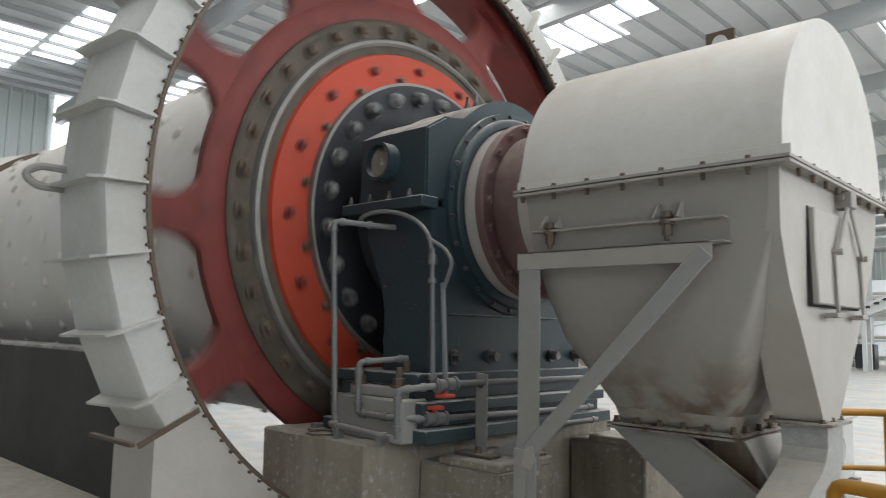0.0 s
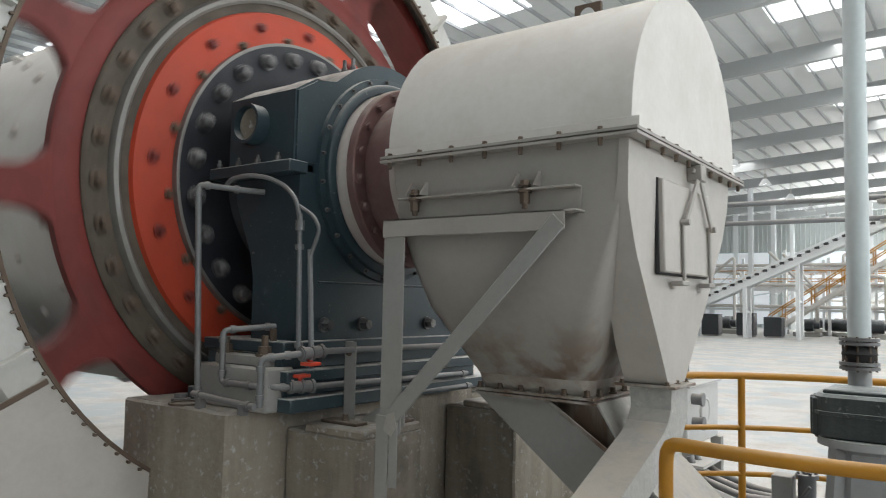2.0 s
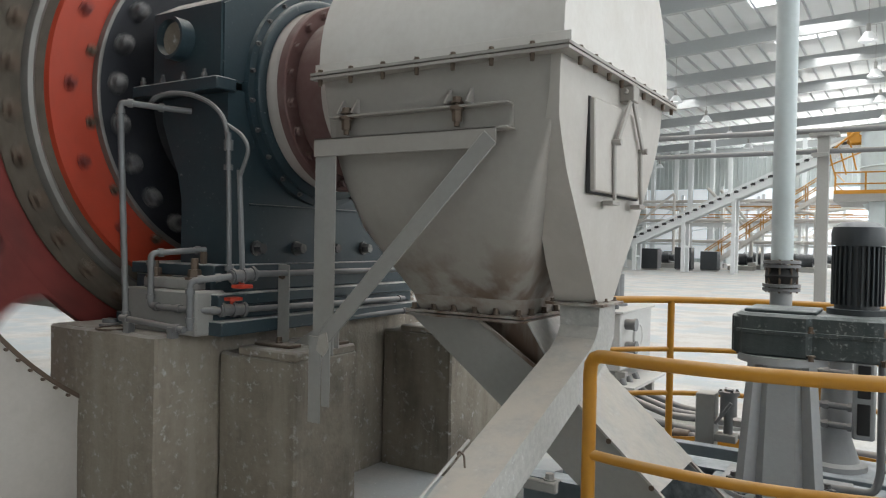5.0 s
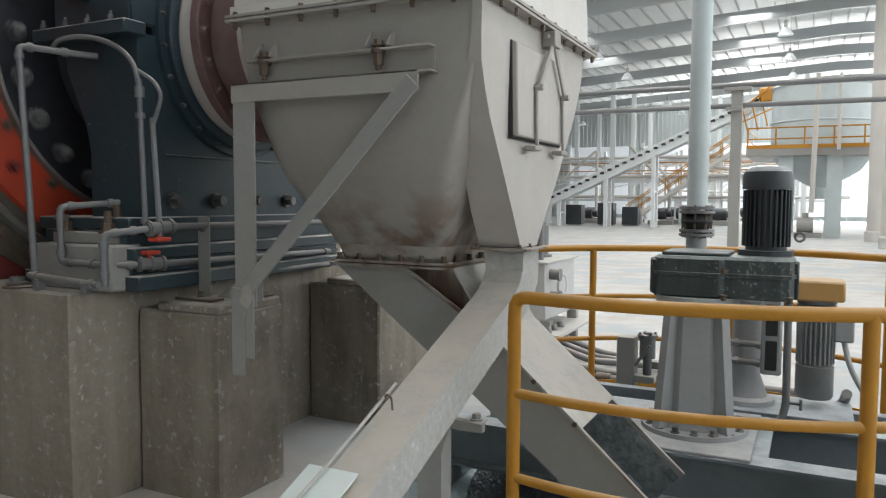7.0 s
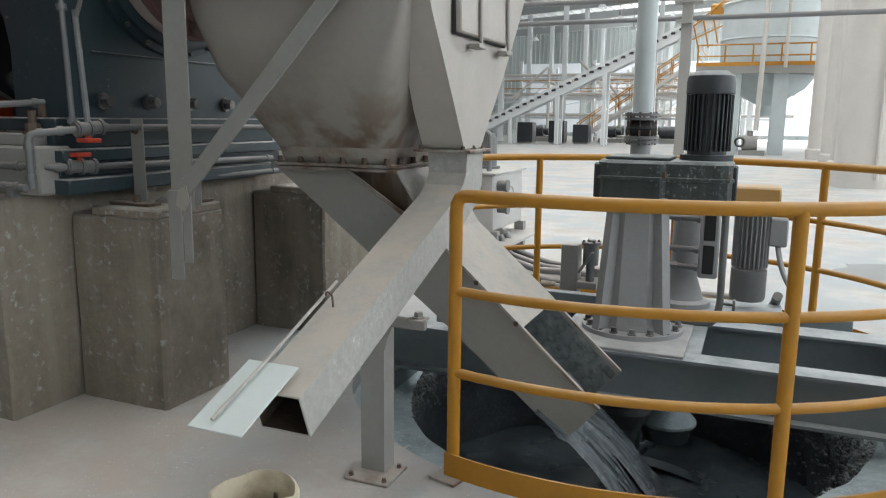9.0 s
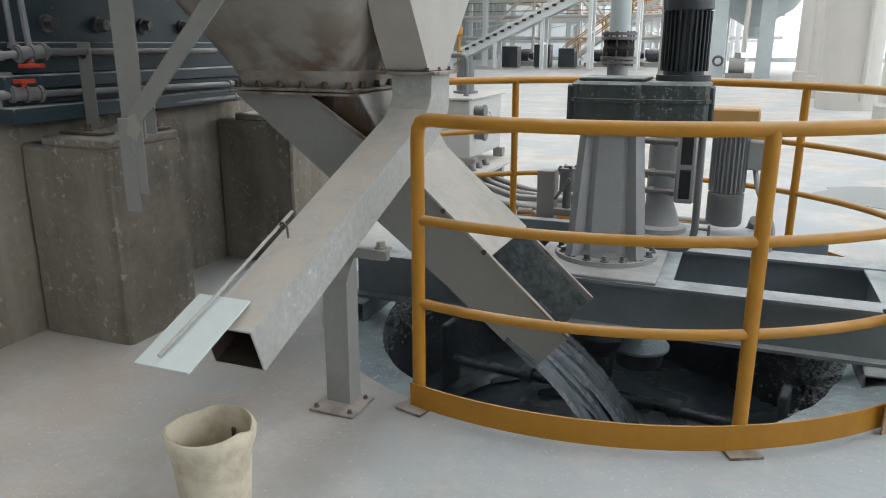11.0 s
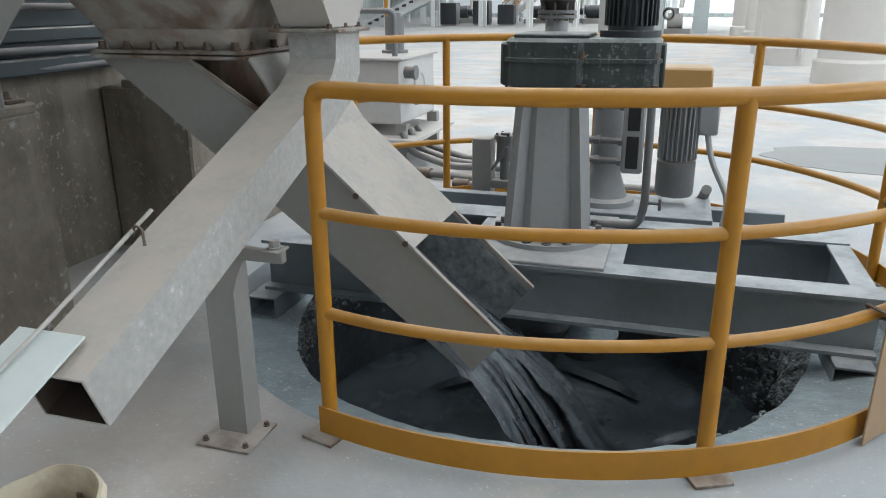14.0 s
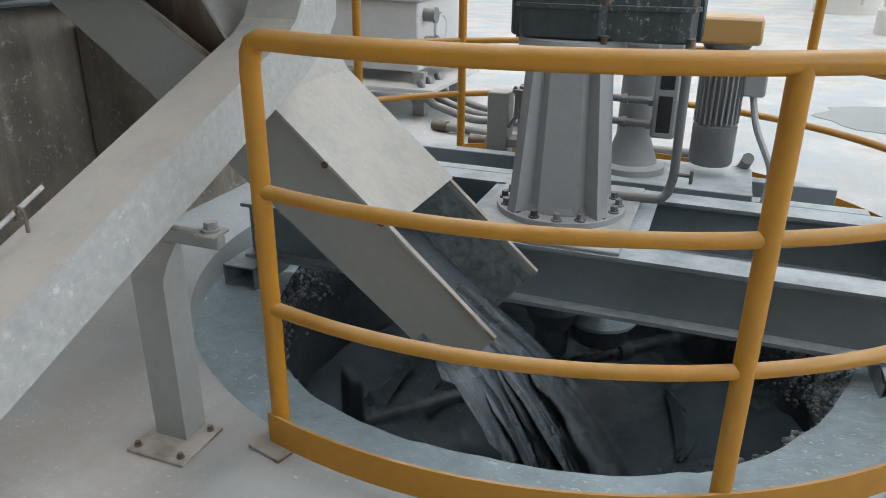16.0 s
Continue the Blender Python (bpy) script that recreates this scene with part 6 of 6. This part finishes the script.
def cardboard():
    t = thing("cardboard_sheet", "brown cardboard sheet wired to the railing", "cardboard")
    bm = B()
    rows = []
    for k in range(9):
        a = 316.5 + 22 * k / 8
        j = 0.012 * math.sin(3 * k)
        rows.append([rail_point(a, 0.0 + (0.015 if k % 2 else 0.0), 0.05 + j), rail_point(a, 0.80 + 0.02 * math.sin(k), 0.06 + j), rail_point(a, 0.80 + 0.02 * math.sin(k), 0.066 + j), rail_point(a, 0.0 + (0.015 if k % 2 else 0.0), 0.056 + j)])
    ring_loft(bm, rows)
    part("sheet", bm, "cardboard", t, smooth=60)
    for z in (0.425, 0.742):
        bm = B()
        p = rail_point(317.5, z)
        tube(bm, [p + Vector((0.02, -0.05, 0.03)), p + Vector((0.06, -0.02, -0.01)), p + Vector((0.02, 0.05, -0.03)), p + Vector((-0.03, 0.0, 0.03)), p + Vector((0.03, -0.06, 0.02))], 0.006, 6, 0.02)
        part("wire_tie", bm, "bolt_rust", t)
    return t


def cable_loop():
    t = thing("hanging_cable", "thin dark cable looped over the railing", "cable")
    bm = B()
    p = rail_point(352, 0.742, 0.03)
    tube(bm, [p + Vector((0, 0, 0.03)), p + Vector((-0.03, 0.02, -0.05)), p + Vector((0.0, 0.03, -0.22)), p + Vector((0.05, 0.0, -0.33)), p + Vector((0.08, -0.02, -0.2)), p + Vector((0.05, 0, 0.0)), p + Vector((0.0, 0.0, 0.03))], 0.007, 8, 0.06)
    part("loop", bm, "rubber", t)
    return t


def hoses():
    runs = [[(0.3, 1.72, 0.12), (0.5, 1.9, 0.05), (0.9, 1.95, 0.04), (1.4, 1.75, 0.06), (1.6, 1.5, 0.10)],
            [(-0.4, 2.35, 0.05), (0.2, 2.3, 0.05), (0.9, 2.1, 0.06), (1.3, 1.85, 0.15), (1.32, 1.6, 0.3)],
            [(-0.8, 2.7, 0.04), (-0.2, 2.55, 0.04), (0.4, 2.6, 0.04), (1.2, 2.6, 0.04)]]
    for k, run in enumerate(runs):
        t = thing("floor_hose", "grey hose lying beside the tank bridge", "hose", "hoses by the tank")
        part("hose", tube(B(), run, 0.03 if k else 0.024, 10, 0.15, 6), "pipe", t)
        bm = B()
        a, b = Vector(run[0]), Vector(run[1])
        rod(bm, a, a.lerp(b, 0.2), 0.042, n=10)
        part("coupling", bm, "bolt_rust", t)


def bucket():
    t = thing("plastic_bucket", "stained cream plastic bucket standing on the floor", "bucket")
    bm = B()
    lathe(bm, [(0.0, 0.001), (0.0, 0.10), (0.06, 0.105), (0.14, 0.112), (0.215, 0.118), (0.235, 0.127), (0.262, 0.132), (0.28, 0.127), (0.283, 0.12), (0.255, 0.114), (0.13, 0.105), (0.012, 0.094), (0.012, 0.001)], 48, "z", (-0.168, -1.712, 0))
    for v in bm.verts:
        if v.co.z > 0.03:
            v.co += (v.co.z / 0.28) * 0.011 * noise.noise_vector(Vector((v.co.x * 14, v.co.y * 14, 0.5 + v.co.z * 4)))
    part("body", bm, "bucket", t)
    bm = B()
    box(bm, -0.175, -0.16, -1.617, -1.607, 0.15, 0.225, 0.004)
    part("hole_mark", bm, "bolt_rust", t, "dark hole in the wall")
    return t


def puddle():
    t = thing("dried_puddle", "grey dried slurry puddle with a ragged edge on the floor", "puddle")
    bm = B()
    n = 48
    ring = []
    for k in range(n):
        a = 2 * math.pi * k / n
        f = 1 + 0.16 * noise.noise(Vector((math.cos(a) * 2.5, math.sin(a) * 2.5, 7))) + 0.07 * noise.noise(Vector((math.cos(a) * 9, math.sin(a) * 9, 3)))
        ring.append((2.75 + 0.85 * f * math.cos(a), 4.35 + 0.6 * f * math.sin(a)))
    prism(bm, ring, "z", 0.0, 0.005)
    part("crust", bm, "puddle", t, smooth=30)
    return t


floor_slab(), ledge_ring(), tank_wall(), roof(), roof_frame(), hall_walls(), high_bay_lamp()
conveyor(), far_stairs(), far_tank(), silos(), pipe_run(), far_clutter()
MILL = ball_mill()
gear_guard(), bearing(), lube_pipes(), concrete_blocks(), hopper(), support_frame(), reject_chute(), slurry_chute()
STREAM, STRANDS = slurry_stream()
POOL, AGITATOR = slurry_surface(), agitator()
sunk_casing()
mud_lumps()
bridge(), pedestal(), pump(), conduit(), stub_post(), oil_station(), railing(), cardboard(), cable_loop(), hoses(), bucket(), puddle()


def motions():
    """The mill turns at about 20 turns a minute; the slurry is stirred and its stream sways."""
    walk(MILL, [(0.25 * k, pose(0, AY, AZ, 121.0 * 0.25 * k, 0, 0)) for k in range(65)])
    walk(POOL, [(0.5 * k, pose(PIT[0], PIT[1], -0.82, 0, 0, -30.0 * k)) for k in range(33)])
    walk(AGITATOR, [(0.5 * k, pose(0.57, 0.66, 0, 0, 0, 25.0 - 133.0 * (0.5 * k - 12.1))) for k in range(33)])
    lip = Matrix.Translation((0.46, -0.13, 0.02))
    for i, strand in enumerate(STRANDS):
        rows = []
        for k in range(161):
            surge = math.cos(2 * math.pi * (0.1 * k - 14.2) / 0.4 + 0.12 * i)
            turn = pose(0, 0, 0, 2.0 * math.sin(1.3 * k + 2 * i), -6.5 * surge - 1.5 * math.sin(0.9 * k + i), 0)
            rows.append((0.1 * k, lip @ turn @ lip.inverted()))
        walk(strand, rows)


motions()
